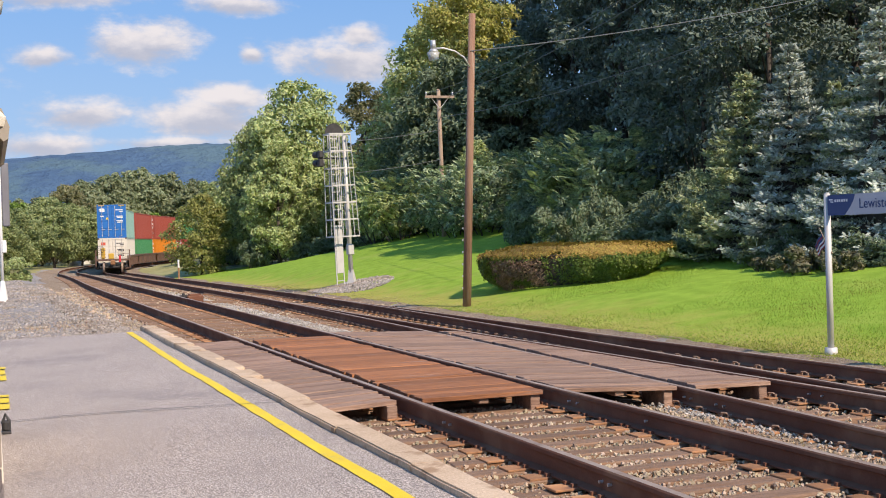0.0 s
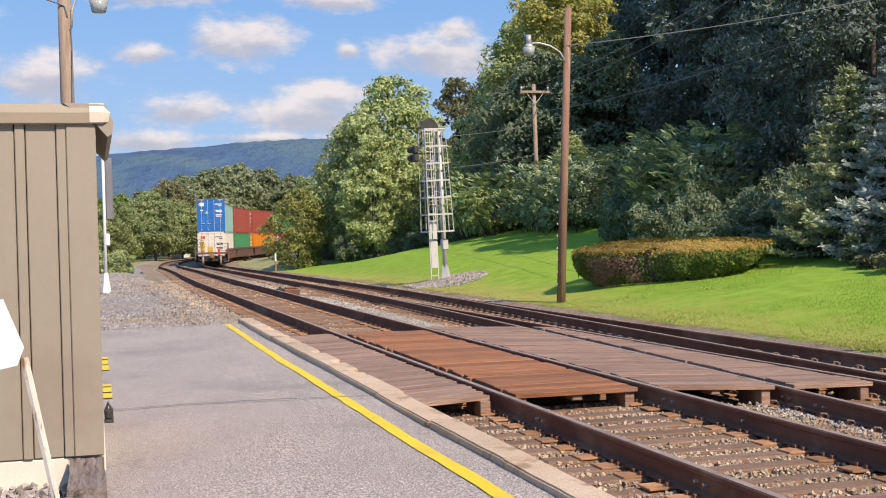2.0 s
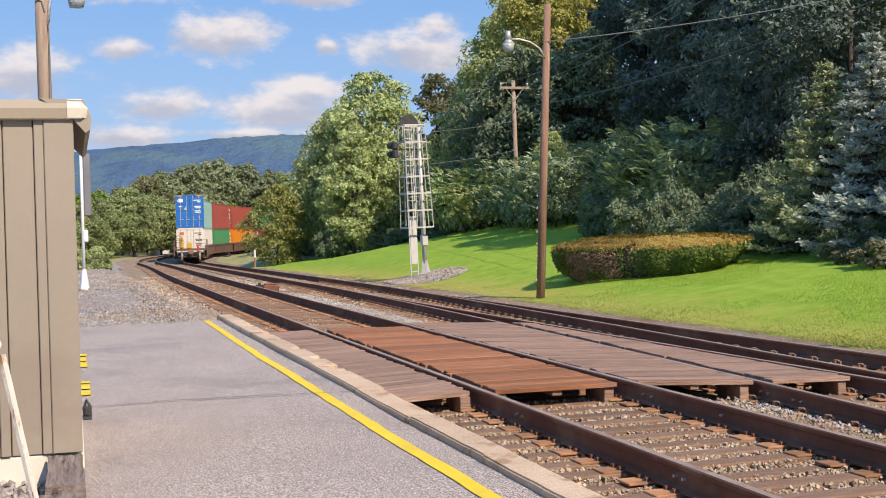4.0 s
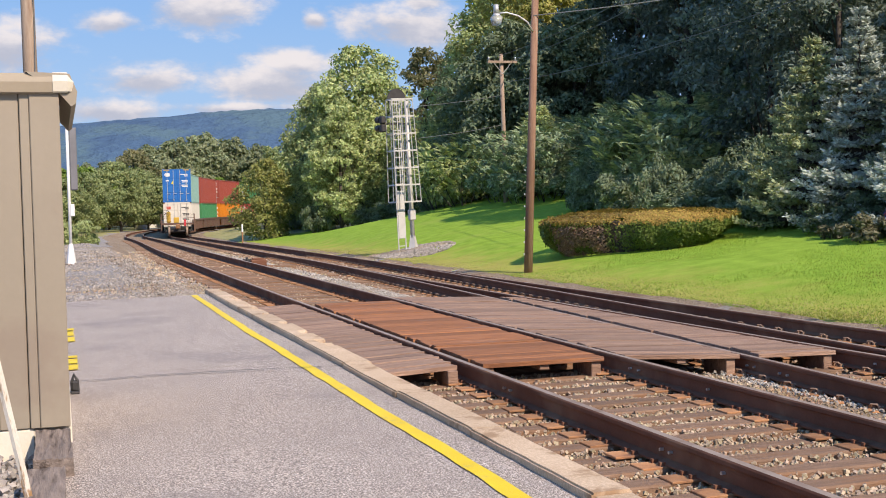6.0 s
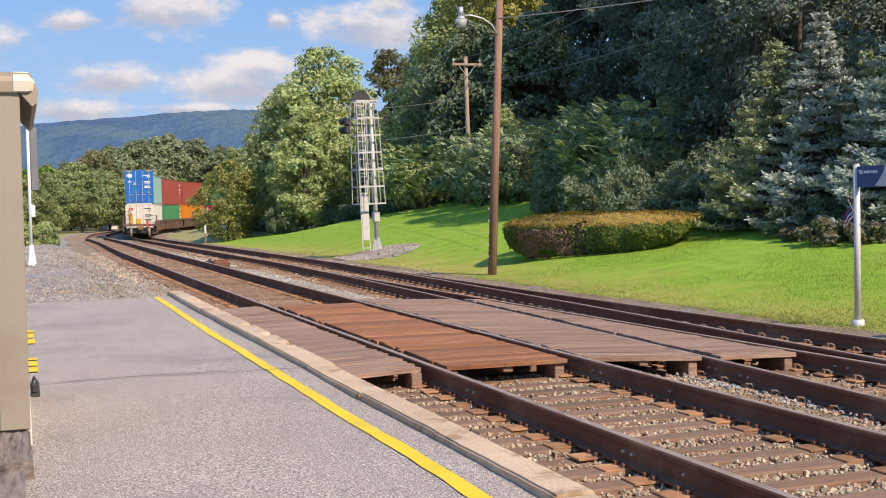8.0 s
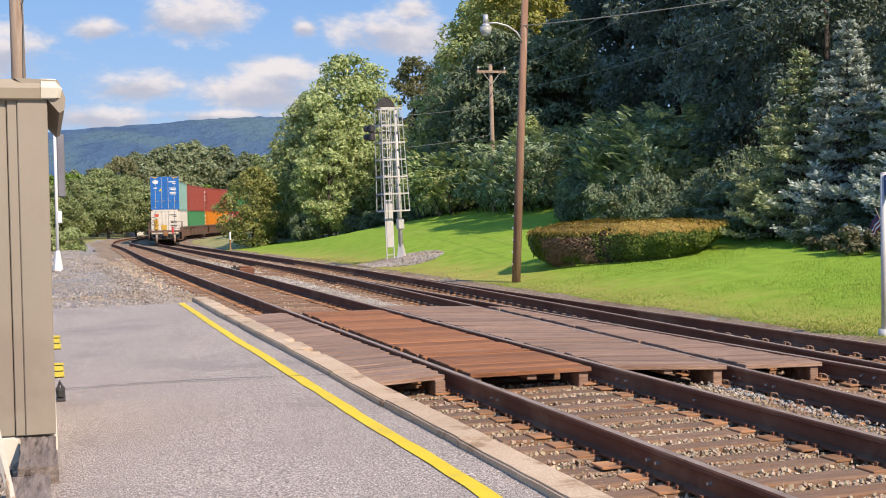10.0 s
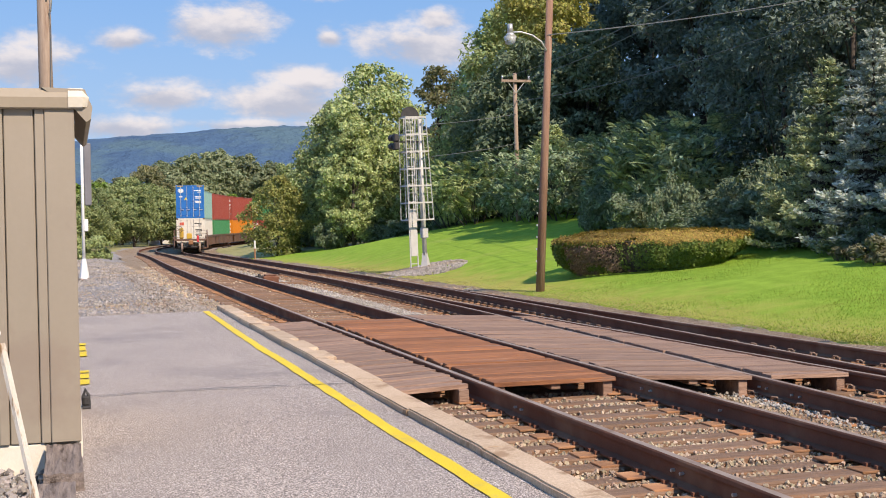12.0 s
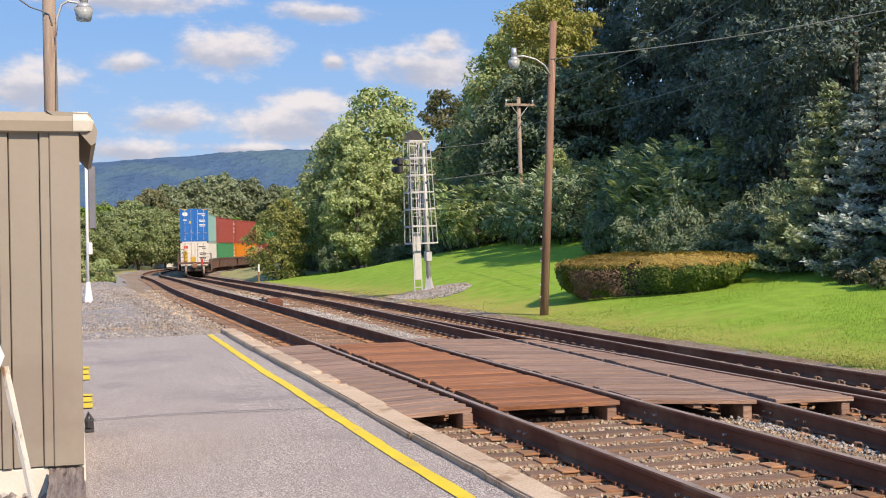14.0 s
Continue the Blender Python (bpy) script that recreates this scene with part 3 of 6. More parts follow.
def make_rail(which, s0, s1, top, parent):
    prof = [(-0.07, 0.0), (0.07, 0.0), (0.07, 0.012), (0.014, 0.03), (0.014, 0.125), (0.036, 0.135), (0.036, 0.16), (0.028, 0.171),
            (-0.028, 0.171), (-0.036, 0.16), (-0.036, 0.135), (-0.014, 0.125), (-0.014, 0.03), (-0.07, 0.012)]
    st = [s0 + (s1 - s0) * i / 200 for i in range(201)] if s1 > 90 else [s0 + (s1 - s0) * i / 60 for i in range(61)]
    verts, faces, slots = [], [], []
    n = len(prof)
    for s in st:
        for dx, dz in prof:
            p = along(rail_x(which, s) + dx, s)
            verts.append((p.x, p.y, top - 0.171 + dz - sink(s)))
    for j in range(len(st) - 1):
        for i in range(n):
            k = (i + 1) % n
            faces.append((j * n + i, j * n + k, (j + 1) * n + k, (j + 1) * n + i))
            slots.append(1 if i in (6, 7) else 0)
    faces += [tuple(range(n)), tuple(range(len(verts) - n, len(verts)))]
    slots += [0, 0]
    ob = raw("rail", verts, faces, M["rail"], parent)
    ob.data.materials.append(M["rail_top"])
    ob.data.polygons.foreach_set("material_index", slots)
    return ob


track_a = thing("railway_track", "rusty railway track on wooden ties beside the platform", "railway track", kind="structure")
track_b = thing("railway_track", "rusty railway track with a turnout, beside the lawn", "railway track", kind="structure")
for which in ("a_left", "a_right"):
    make_rail(which, -15, 235, A_TOP, track_a)
make_rail("b_left", -12, 235, B_TOP, track_b)
make_rail("b_right", -12, 235, B_TOP, track_b)
make_rail("branch_left", -12, 39.6, B_TOP + 0.01, track_b)
make_rail("branch_right", -12, 39.6, B_TOP + 0.005, track_b)


def make_ties():
    def tie_mesh(length):
        bm = B()
        box(bm, (-length / 2, -0.10, -0.17), (length / 2, 0.10, 0), 0.012)
        me = bpy.data.meshes.new("tie")
        bm.to_mesh(me)
        bm.free()
        me.materials.append(M["tie"])
        return me
    short, long_ = tie_mesh(2.6), tie_mesh(4.2)
    bm = B()
    box(bm, (-0.20, -0.095, 0), (0.20, 0.095, 0.018), 0.004)
    plate = bpy.data.meshes.new("tie_plate")
    bm.to_mesh(plate)
    bm.free()
    plate.materials.append(M["rust"])
    bm = B()
    for sx in (-1, 1):
        for sy in (-0.055, 0.055):
            box(bm, (sx * 0.085 - 0.020, sy - 0.014, 0.018), (sx * 0.085 + 0.020, sy + 0.014, 0.050))
    plain = bpy.data.meshes.new("rail_spike")
    bm.to_mesh(plain)
    plain.materials.append(M["rail"])
    for sx in (-1, 1):
        tube(bm, [(sx * 0.08, -0.06, 0.03), (sx * 0.10, -0.02, 0.06), (sx * 0.13, 0.02, 0.06), (sx * 0.12, 0.06, 0.03)], 0.010, 4)
    clip = bpy.data.meshes.new("rail_spike")
    bm.to_mesh(clip)
    bm.free()
    clip.materials.append(M["spike"])

    def lay(me, name, parent, x, s, z, turn=0.0):
        ob = new(name, me)
        ob.parent = parent
        p = along(x, s)
        ob.matrix_basis = pose(p.x, p.y, z - sink(s), 0, 0, math.degrees(heading(s)) + turn)
    rng = random.Random(4)
    s = 3.0 - 0.405 * 37
    while s < 100:
        j = rng.uniform(-0.03, 0.03)
        lay(short, "tie", track_a, XA + rng.uniform(-0.07, 0.07), s + j, A_TOP - 0.19 + rng.uniform(-0.012, 0.008), rng.uniform(-1.2, 1.2))
        if 3 < s < 46:
            for w in ("a_left", "a_right"):
                lay(plate, "tie_plate", track_a, rail_x(w, s) - (0.04 if w == "a_left" else 0.03), s + j, A_TOP - 0.189)
                if s < 24:
                    lay(plain, "rail_spike", track_a, rail_x(w, s), s + j, A_TOP - 0.196)
        s += 0.405
    s = 5.0 - 0.47 * 36
    while s < 100:
        j = rng.uniform(-0.03, 0.03)
        if s < 40:
            lay(long_, "tie", track_b, (rail_x("branch_left", s) + rail_x("b_right", s)) / 2, s + j, B_TOP - 0.19 + rng.uniform(-0.012, 0.004), rng.uniform(-0.8, 0.8))
        else:
            lay(short, "tie", track_b, 8.25, s + j, B_TOP - 0.19 + rng.uniform(-0.012, 0.004), rng.uniform(-1.2, 1.2))
        if 7 < s < 46:
            for w in (("branch_left", "branch_right", "b_left", "b_right") if s < 32 else ("b_left", "b_right")):
                lay(plate, "tie_plate", track_b, rail_x(w, s), s + j, B_TOP - 0.189)
                lay(clip, "rail_spike", track_b, rail_x(w, s), s + j, B_TOP - 0.189)
        s += 0.47


make_ties()


def make_bolts():
    bm = B()
    rod(bm, (-0.028, 0, 0), (0, 0, 0), 0.011, 0.011, 8)
    me = bpy.data.meshes.new("rail_bolt")
    bm.to_mesh(me)
    bm.free()
    me.materials.append(M["galv"])
    for which, top, parent, spots in (("a_left", A_TOP, track_a, (6.35, 7.0, 7.12, 9.9, 10.05)), ("a_right", A_TOP, track_a, (10.5, 10.68, 9.2)),
                                      ("branch_left", B_TOP, track_b, (10.3, 10.45, 10.95, 11.1)), ("b_left", B_TOP, track_b, (10.4, 10.6))):
        for s in spots:
            ob = new("rail_bolt", me)
            ob.parent = parent
            p = along(rail_x(which, s) - 0.014, s)
            ob.matrix_basis = pose(p.x, p.y, top - 0.09)


make_bolts()

# ---- board crossing ----


def make_crossing():
    """Four plank decks on timber blocks, between and beside the rails."""
    rng = random.Random(12)
    decks = [("plank", 11.0, 19.3, lambda s: 2.76, lambda s: 3.60, -0.035, -0.035, "grey-brown", 16),
             ("plank_red", 11.0, 19.2, lambda s: 3.80, lambda s: 5.10, -0.03, -0.035, "red-brown", 0),
             ("plank", 11.1, 20.1, lambda s: 5.31, lambda s: rail_x("branch_left", s) - 0.09, -0.045, -0.115, "grey-brown", 0),
             ("plank", 11.1, 20.0, lambda s: rail_x("branch_left", s) + 0.09, lambda s: rail_x("b_left", s) - 0.11, -0.125, -0.145, "grey-brown", 0)]
    for mat, y0, y1, lo, hi, zl, zr, tone, skew in decks:
        deck = thing("crossing_deck", tone + " weathered plank deck laid over the tracks", "crossing deck", group="plank decks of the track crossing")
        y = y0
        while y < y1:
            w = min(rng.uniform(0.15, 0.29), y1 - y)
            if w < 0.08:
                break
            a, b = lo(y) + rng.uniform(0, 0.045) ** 1.0, hi(y) - rng.uniform(0, 0.035)
            if b - a > 0.12:
                bm = B()
                wide = (b - a) / math.cos(radians(skew)) - 0.12 * math.sin(radians(skew))
                gap = rng.uniform(0.001, 0.007)
                box(bm, (-wide / 2, -w / 2 * math.cos(radians(skew)) + gap, -0.045), (wide / 2, w / 2 * math.cos(radians(skew)) - gap, 0), 0.004)
                ob = part("plank", bm, M[mat], deck)
                ob.matrix_basis = pose((a + b) / 2, y + w / 2, (zl + zr) / 2 + rng.uniform(-0.006, 0.005), rng.uniform(-0.9, 0.9), math.degrees(math.atan2(zl - zr, b - a)), skew + rng.uniform(-0.5, 0.5))
            y += w
        for fx in (0.06, 0.5, 0.92) if hi(y0) - lo(y0) > 1 else (0.12, 0.90):
            x = lo(y0) + (hi(y0) - lo(y0)) * fx
            z = zl + (zr - zl) * fx
            bm = B()
            box(bm, (x - 0.05, y0 + 0.03, z - 0.24 if fx != 0.5 else z - 0.10), (x + 0.05, y0 + 0.5, z - 0.047), 0.006)
            part("support_block", bm, M["plank"], deck)
            bm = B()
            box(bm, (x - 0.05, y0 + 1.0, z - 0.22), (x + 0.05, y1 - 0.3, z - 0.047), 0.006)
            part("runner", bm, M["plank"], deck)


make_crossing()

# ---- plants ----


def boughs(rng, centres, radii, per, size, flat=0.72):
    """Leaf blades on the outer and upper sides of many boughs, hollow and open below."""
    centres, radii = np.asarray(centres, float), np.asarray(radii, float)
    share = np.maximum(6, (per * (radii / radii.mean()) ** 2).astype(int))
    c, rad = np.repeat(centres, share, 0), np.repeat(radii, share)
    n = len(rad)
    d = rng.normal(size=(n, 3))
    d[:, 2] = d[:, 2] * 0.85 + 0.45
    d /= np.linalg.norm(d, axis=1)[:, None]
    r = np.where(rng.random(n) < 0.8, rng.uniform(0.70, 1.08, n), rng.uniform(0.2, 1.3, n))
    p = c + d * (r * rad)[:, None] * np.array([1, 1, flat])
    nrm = d * 0.9 + rng.normal(size=(n, 3)) * 0.55 + np.array([0, 0, 0.3])
    nrm /= np.linalg.norm(nrm, axis=1)[:, None]
    t = np.cross(nrm, rng.normal(size=(n, 3)))
    t /= np.linalg.norm(t, axis=1)[:, None]
    b = np.cross(nrm, t)
    s = size * rng.uniform(0.55, 1.35, n)[:, None]
    droop = nrm * s * 0.22
    v = np.stack([p - t * s * 0.62, p + b * s * 0.34 - droop, p + t * s * 0.62, p - b * s * 0.34 - droop], 1).reshape(-1, 3)
    return v, (np.arange(n) * 4)[:, None] + np.array([0, 1, 2, 3])


def broadleaf(name, mat, height, spread, seed, clumps=110, per=70, size=0.26, trunk=0.16, low=0.16, label="", category="tree", lean=0.0, thin=1.0):
    """A tapered trunk, limbs to the outer boughs, and boughs of leaves over a lumpy crown outline."""
    rng = np.random.default_rng(seed)
    tree = thing(name, label, category)
    bm = B()
    rod(bm, (0, 0, -0.6), (lean * 0.4, 0, height * 0.45), trunk, trunk * 0.6, 9)
    rod(bm, (lean * 0.4, 0, height * 0.45), (lean, 0.1, height * 0.9), trunk * 0.6, trunk * 0.12, 7)
    centres, radii = [], []
    for k in range(clumps):
        up = min(1.0, (k + rng.random()) / clumps)
        a = rng.uniform(0, 2 * math.pi)
        lump = 1 + 0.42 * noise.noise((1.3 * math.cos(a) + seed * 7.1, 1.3 * math.sin(a), up * 3.4))
        wide = spread * 0.66 * math.sin(math.pi * (0.16 + 0.80 * up)) ** 0.75 * lump
        rr = wide * (0.30 + 0.70 * rng.random() ** 0.5)
        z = height * (low + (0.95 - low) * up) + 0.05 * height * (lump - 1)
        centres.append((lean * up + rr * math.cos(a), rr * math.sin(a), z))
        radii.append(spread * rng.uniform(0.09, 0.21) * thin * (1.0 if up < 0.85 else 0.75))
    for k in range(0, clumps, max(1, clumps // 12)):
        x, y, z = centres[k]
        rod(bm, (lean * 0.3, 0, max(0.3, z - 0.30 * height)), (x, y, z), trunk * 0.32, trunk * 0.06, 5)
    part("trunk", bm, M["bark"], tree, smooth=True)
    v, f = boughs(rng, centres, radii, per, size)
    raw("crown", v, f, M[mat], tree)
    return tree


def fronds(rng, n, height, spread, length):
    """Arching feather leaves: pairs of narrow leaflets along a drooping rib."""
    out = []
    for _ in range(n):
        a, up = rng.uniform(0, 6.28), rng.random() ** 0.7
        r = spread * (0.25 + 0.75 * math.sin(math.pi * (0.15 + 0.8 * up) * 0.9)) * rng.uniform(0.55, 0.95)
        p = np.array([r * math.cos(a), r * math.sin(a), height * (0.12 + 0.84 * up)])
        a += rng.normal() * 0.5
        d = np.array([math.cos(a), math.sin(a), rng.uniform(0.2, 1.5)])
        d /= np.linalg.norm(d)
        side = np.cross(d, (0, 0, 1))
        side /= np.linalg.norm(side)
        ln = length * rng.uniform(0.7, 1.25)
        for k in range(8):
            t = (k + 1) / 8
            q = p + d * ln * t - np.array([0, 0, 0.32 * ln * t * t])
            size = ln * 0.30 * math.sin(math.pi * (0.2 + 0.75 * t))
            for sg in (-1, 1):
                g = side * sg * 0.85 + d * 0.5 - np.array([0, 0, 0.25 + 0.2 * t])
                g /= np.linalg.norm(g)
                w = np.cross(g, np.cross(d, side)) * size * 0.25
                out.append((q, q + g * size * 0.5 + w, q + g * size, q + g * size * 0.5 - w))
    v = np.array(out).reshape(-1, 3)
    return v, (np.arange(len(v) // 4) * 4)[:, None] + np.array([0, 1, 2, 3])


def bush(name, mat, height, spread, seed, clumps=40, per=80, size=0.2, label="", category="bush", feather=0):
    rng = np.random.default_rng(seed)
    ob = thing(name, label, category)
    centres, radii = [], []
    for _ in range(clumps):
        a, r = rng.uniform(0, 6.28), spread * math.sqrt(rng.random()) * 0.8
        z = height * (0.12 + 0.75 * rng.random() * (1 - 0.5 * (r / spread) ** 2))
        centres.append((r * math.cos(a), r * math.sin(a), z))
        radii.append(spread * rng.uniform(0.10, 0.25))
    for k in range(7):
        c = centres[k]
        part("stem", rod(B(), (c[0] * 0.2, c[1] * 0.2, -0.4), c, 0.035, 0.012, 5), M["bark"], ob)
    v, f = boughs(rng, centres, radii, per, size, 0.85)
    if feather:
        fv, ff = fronds(rng, feather, height, spread, 0.62)
        v, f = np.concatenate([v, fv]), np.concatenate([f, ff + len(v)])
    raw("foliage", v, f, M[mat], ob)
    return ob


def spruce(name, mat, height, spread, seed, label):
    """A conical spruce: whorls of drooping boughs with short needle sprays."""
    rng = np.random.default_rng(seed)
    tree = thing(name, label, "spruce tree")
    bm = B()
    rod(bm, (0, 0, -0.5), (0, 0, height * 0.97), 0.15, 0.015, 8)
    p, tdir = [], []
    z = 0.25
    while z < height * 0.985:
        reach = spread * (1 - z / height) ** 0.95 * rng.uniform(0.82, 1.12) + 0.06
        n = int(8 + 5 * (1 - z / height))
        for i in range(n):
            a = rng.uniform(0, 6.28)
            r = reach * rng.uniform(0.72, 1.12)
            d = np.array([math.cos(a), math.sin(a), 0])
            if rng.random() < 0.35:
                rod(bm, (0, 0, z), (d[0] * r * 0.8, d[1] * r * 0.8, z - 0.12 * r), 0.018, 0.006, 4)
            m = int(20 + r * 115)
            tt = rng.uniform(0.12, 1.0, m) ** 0.7
            side = np.array([-d[1], d[0], 0])
            w = rng.normal(size=m) * 0.17 * r * (1.15 - tt)
            q = d[None] * (tt * r)[:, None] + side[None] * w[:, None]
            q[:, 2] = z - 0.26 * r * tt + 0.24 * r * tt ** 3 + rng.normal(size=m) * 0.035
            p.append(q)
            g = d[None] * 0.5 + side[None] * (np.sign(w) * 0.8)[:, None] + rng.normal(size=(m, 3)) * 0.35 + np.array([0, 0, 0.3])
            tdir.append(g / np.linalg.norm(g, axis=1)[:, None])
        z += 0.20 + 0.07 * rng.random()
    p, t = np.concatenate(p), np.concatenate(tdir)
    n = len(p)
    nrm = np.array([0.9, 0.9, 0]) * p / (np.linalg.norm(p[:, :2], axis=1)[:, None] + 0.05) + np.array([0, 0, 0.6]) + rng.normal(size=(n, 3)) * 0.4
    b = np.cross(nrm, t)
    b /= np.linalg.norm(b, axis=1)[:, None]
    s = rng.uniform(0.065, 0.125, n)[:, None]
    v = np.stack([p, p + t * s * 0.6 + b * s * 0.25, p + t * s * 1.3, p + t * s * 0.6 - b * s * 0.25], 1).reshape(-1, 3)
    f = (np.arange(n) * 4)[:, None] + np.array([0, 1, 2, 3])
    rod(bm, (0, 0, 0.1), (0, 0, height * 0.62), spread * 0.40, 0.05, 12)   # thicket of bare inner twigs
    part("trunk", bm, M["bark"], tree)
    raw("foliage", v, f, M[mat], tree)
    return tree


def stand(ob, u, y, scale=1.0, turn=0.0, drop=0.0, tall=None):
    """Puts a plant on the land, at slope u from the platform line and y ahead."""
    x = u * y
    m = pose(x, y, ground_z(x, y) - drop, 0, 0, turn)
    ob.scale = (scale, scale, scale if tall is None else tall)
    ob.matrix_basis = m @ Matrix.Diagonal((*ob.scale, 1))
    return ob


def again(src, u, y, scale=1.0, turn=0.0, drop=0.0, label="", mat=None, tall=None):
    ob = copy_thing(src, pose(0, 0, 0))
    stand(ob, u, y, scale, turn, drop, tall)
    if label:
        ob["label"] = label
    return ob


def make_plants():
    rng = random.Random(21)
    # tall woods on the slope: a near row that shades the lawn, and the rows behind
    edge = broadleaf("tall_tree", "leaf_dark_shaded", 16, 5.4, 1, 210, 80, 0.23, 0.26, 0.06, "tall dark green broadleaf tree at the wood edge")
    ash = broadleaf("tall_tree", "leaf_dark", 20, 5.6, 2, 150, 62, 0.40, 0.28, 0.05, "tall dark green broadleaf tree on the wooded slope")
    stand(edge, 0.55, 52)
    stand(ash, 0.57, 60, 1.0, 40)
    for u, y, k in ((0.635, 46, 0.95), (0.72, 42, 0.92), (0.50, 67, 0.95), (0.81, 38, 0.95)):
        again(edge, u, y, k * rng.uniform(0.95, 1.06), rng.uniform(0, 360))
    over = broadleaf("tall_tree", "leaf_dark_shaded", 15.5, 4.2, 24, 170, 100, 0.17, 0.13, 0.10, "tall slender dark green tree overhung with leaves")
    stand(over, 0.635, 36.5)
    again(over, 0.71, 33.5, 0.95, 240)
    spots = [(0.435, 74, 0.90), (0.50, 72, 1.0), (0.66, 54, 1.0), (0.73, 50, 1.0), (0.80, 47, 1.0), (0.88, 44, 0.95), (0.96, 42, 0.95),
             (0.56, 70, 1.15), (0.63, 66, 1.15), (0.71, 61, 1.15), (0.40, 84, 0.95)]
    for u, y, k in spots:
        again(ash, u, y, k * rng.uniform(0.92, 1.06), rng.uniform(0, 360))
    # unseen trees right of the view, added to cast shade on wood and lawn
    for x, y, k in ((33, 9, 0.9), (37, 16, 1.0), (28.5, 20, 0.8)):
        ob = copy_thing(ash, pose(0, 0, 0))
        ob.matrix_basis = pose(x, y, ground_z(x, y), 0, 0, 40 * k * x) @ Matrix.Scale(k, 4)
    # the corner of the wood: a yellowing crown above darker trees
    gold = broadleaf("tall_tree", "leaf_yellow", 14.5, 4.6, 3, 120, 80, 0.22, 0.22, 0.62, "tall tree with a yellow-green early autumn crown")
    stand(gold, 0.401, 65, 0.94, 20)
    mid = broadleaf("tall_tree", "leaf_shade", 9.5, 4.4, 23, 170, 75, 0.25, 0.2, 0.03, "dark green tree at the corner of the wood")
    stand(mid, 0.380, 62, 0.98, 0)
    again(mid, 0.412, 60, 0.92, 80)
    again(mid, 0.345, 66, 0.86, 150)
    again(mid, 0.437, 58, 0.95, 220)
    green = broadleaf("broadleaf_tree", "leaf_light", 13, 5.9, 4, 260, 75, 0.25, 0.24, 0.05, "broad green tree behind the signal")
    stand(green, 0.243, 82, 0.98, 0)
    again(green, 0.366, 73, 1.04, 75, label="tall green tree at the corner of the wood")
    again(green, 0.214, 84, 0.80, 130)
    light = broadleaf("broadleaf_tree", "leaf_light", 12, 4.4, 5, 190, 80, 0.24, 0.22, 0.08, "light green leafy tree beside the lawn")
    stand(light, 0.225, 79, 0.70, 0)
    again(light, 0.405, 55, 0.36, 120, label="young pale green tree in front of the dark wood")
    brown = broadleaf("broadleaf_tree", "leaf_brown", 13, 4.4, 25, 170, 60, 0.24, 0.22, 0.10, "tall tree with thin brownish-green crown", thin=0.85)
    stand(brown, 0.300, 94, 1.02, 60)
    again(brown, 0.329, 99, 1.0, 190)
    again(light, 0.275, 92, 0.80, 10)
    again(light, 0.318, 86, 0.72, 50, label="young green tree in front of the taller ones")
    grey = broadleaf("broadleaf_tree", "leaf_olive", 10.5, 5.8, 6, 150, 46, 0.42, 0.2, 0.04, "grey-green tree beyond the railway bend")
    stand(grey, 0.090, 186, 1.25, 0)
    for u, y, k in ((0.112, 192, 1.36), (0.135, 196, 1.30), (0.160, 190, 1.2), (0.185, 170, 1.0), (0.070, 184, 1.15), (0.205, 160, 1.05), (0.020, 195, 0.95), (0.235, 150, 1.2)):
        again(grey, u, y, k, rng.uniform(0, 360))
    far = broadleaf("broadleaf_tree", "leaf", 8, 5.0, 7, 130, 45, 0.38, 0.18, 0.02, "green tree along the outside of the railway bend")
    stand(far, 0.004, 150, 0.95, 0)
    for u, y, k in ((0.022, 158, 1.0), (0.092, 172, 0.95), (-0.018, 150, 0.9), (-0.04, 140, 0.9), (-0.07, 150, 1.0), (0.125, 178, 0.9), (0.150, 176, 0.9), (-0.11, 120, 0.9), (-0.16, 110, 1.0)):
        again(far, u, y, k, rng.uniform(0, 360))
    turning = broadleaf("broadleaf_tree", "leaf_brown", 10, 5.0, 27, 140, 55, 0.34, 0.2, 0.04, "olive tree with browning top beyond the bend")
    stand(turning, 0.058, 168, 1.08, 0)
    again(turning, 0.038, 164, 0.90, 140)
    pale = broadleaf("broadleaf_tree", "leaf_fresh", 6.8, 4.6, 8, 120, 75, 0.25, 0.14, 0.14, "light green bushy tree beside the gravel track")
    stand(pale, 0.047, 142, 1.15, 0)
    for u, y, k in ((0.020, 134, 0.95), (0.068, 154, 1.05), (0.004, 122, 0.8), (-0.014, 116, 0.8), (0.084, 164, 0.9)):
        again(pale, u, y, k, rng.uniform(0, 360))
    # inside the bend
    tan = broadleaf("broadleaf_tree", "leaf_tan", 5.9, 3.4, 9, 120, 70, 0.18, 0.12, 0.02, "small yellow-green tree at the end of the lawn")
    stand(tan, 0.161, 84, 0.95, 0)
    again(light, 0.168, 113, 0.62, 200, label="bright green tree behind the small yellowish one")
    again(far, 0.182, 93, 0.66, 30, label="dark green tree inside the bend")
    again(mid, 0.195, 90, 0.62, 200, label="dark green tree inside the bend")
    again(green, 0.200, 100, 0.62, 100, label="dark green tree inside the bend")
    # undergrowth along the lawn's upper edge
    sumac = bush("sumac_bush", "leaf_grey", 4.2, 2.3, 11, 45, 45, 0.22, "grey-green sumac bush at the wood edge", feather=230)
    stand(sumac, 0.468, 43.5, 0.85, 0, 0.1)
    deep = bush("wild_bush", "leaf_shade", 3.2, 2.2, 12, 70, 52, 0.20, "dark green wild bush at the edge of the lawn")
    stand(deep, 0.43, 51, 1.05, 0, 0.1)
    bright = bush("sumac_bush", "leaf_light", 3.4, 1.9, 13, 40, 45, 0.22, "bright green sumac bush beyond the lawn", feather=200)
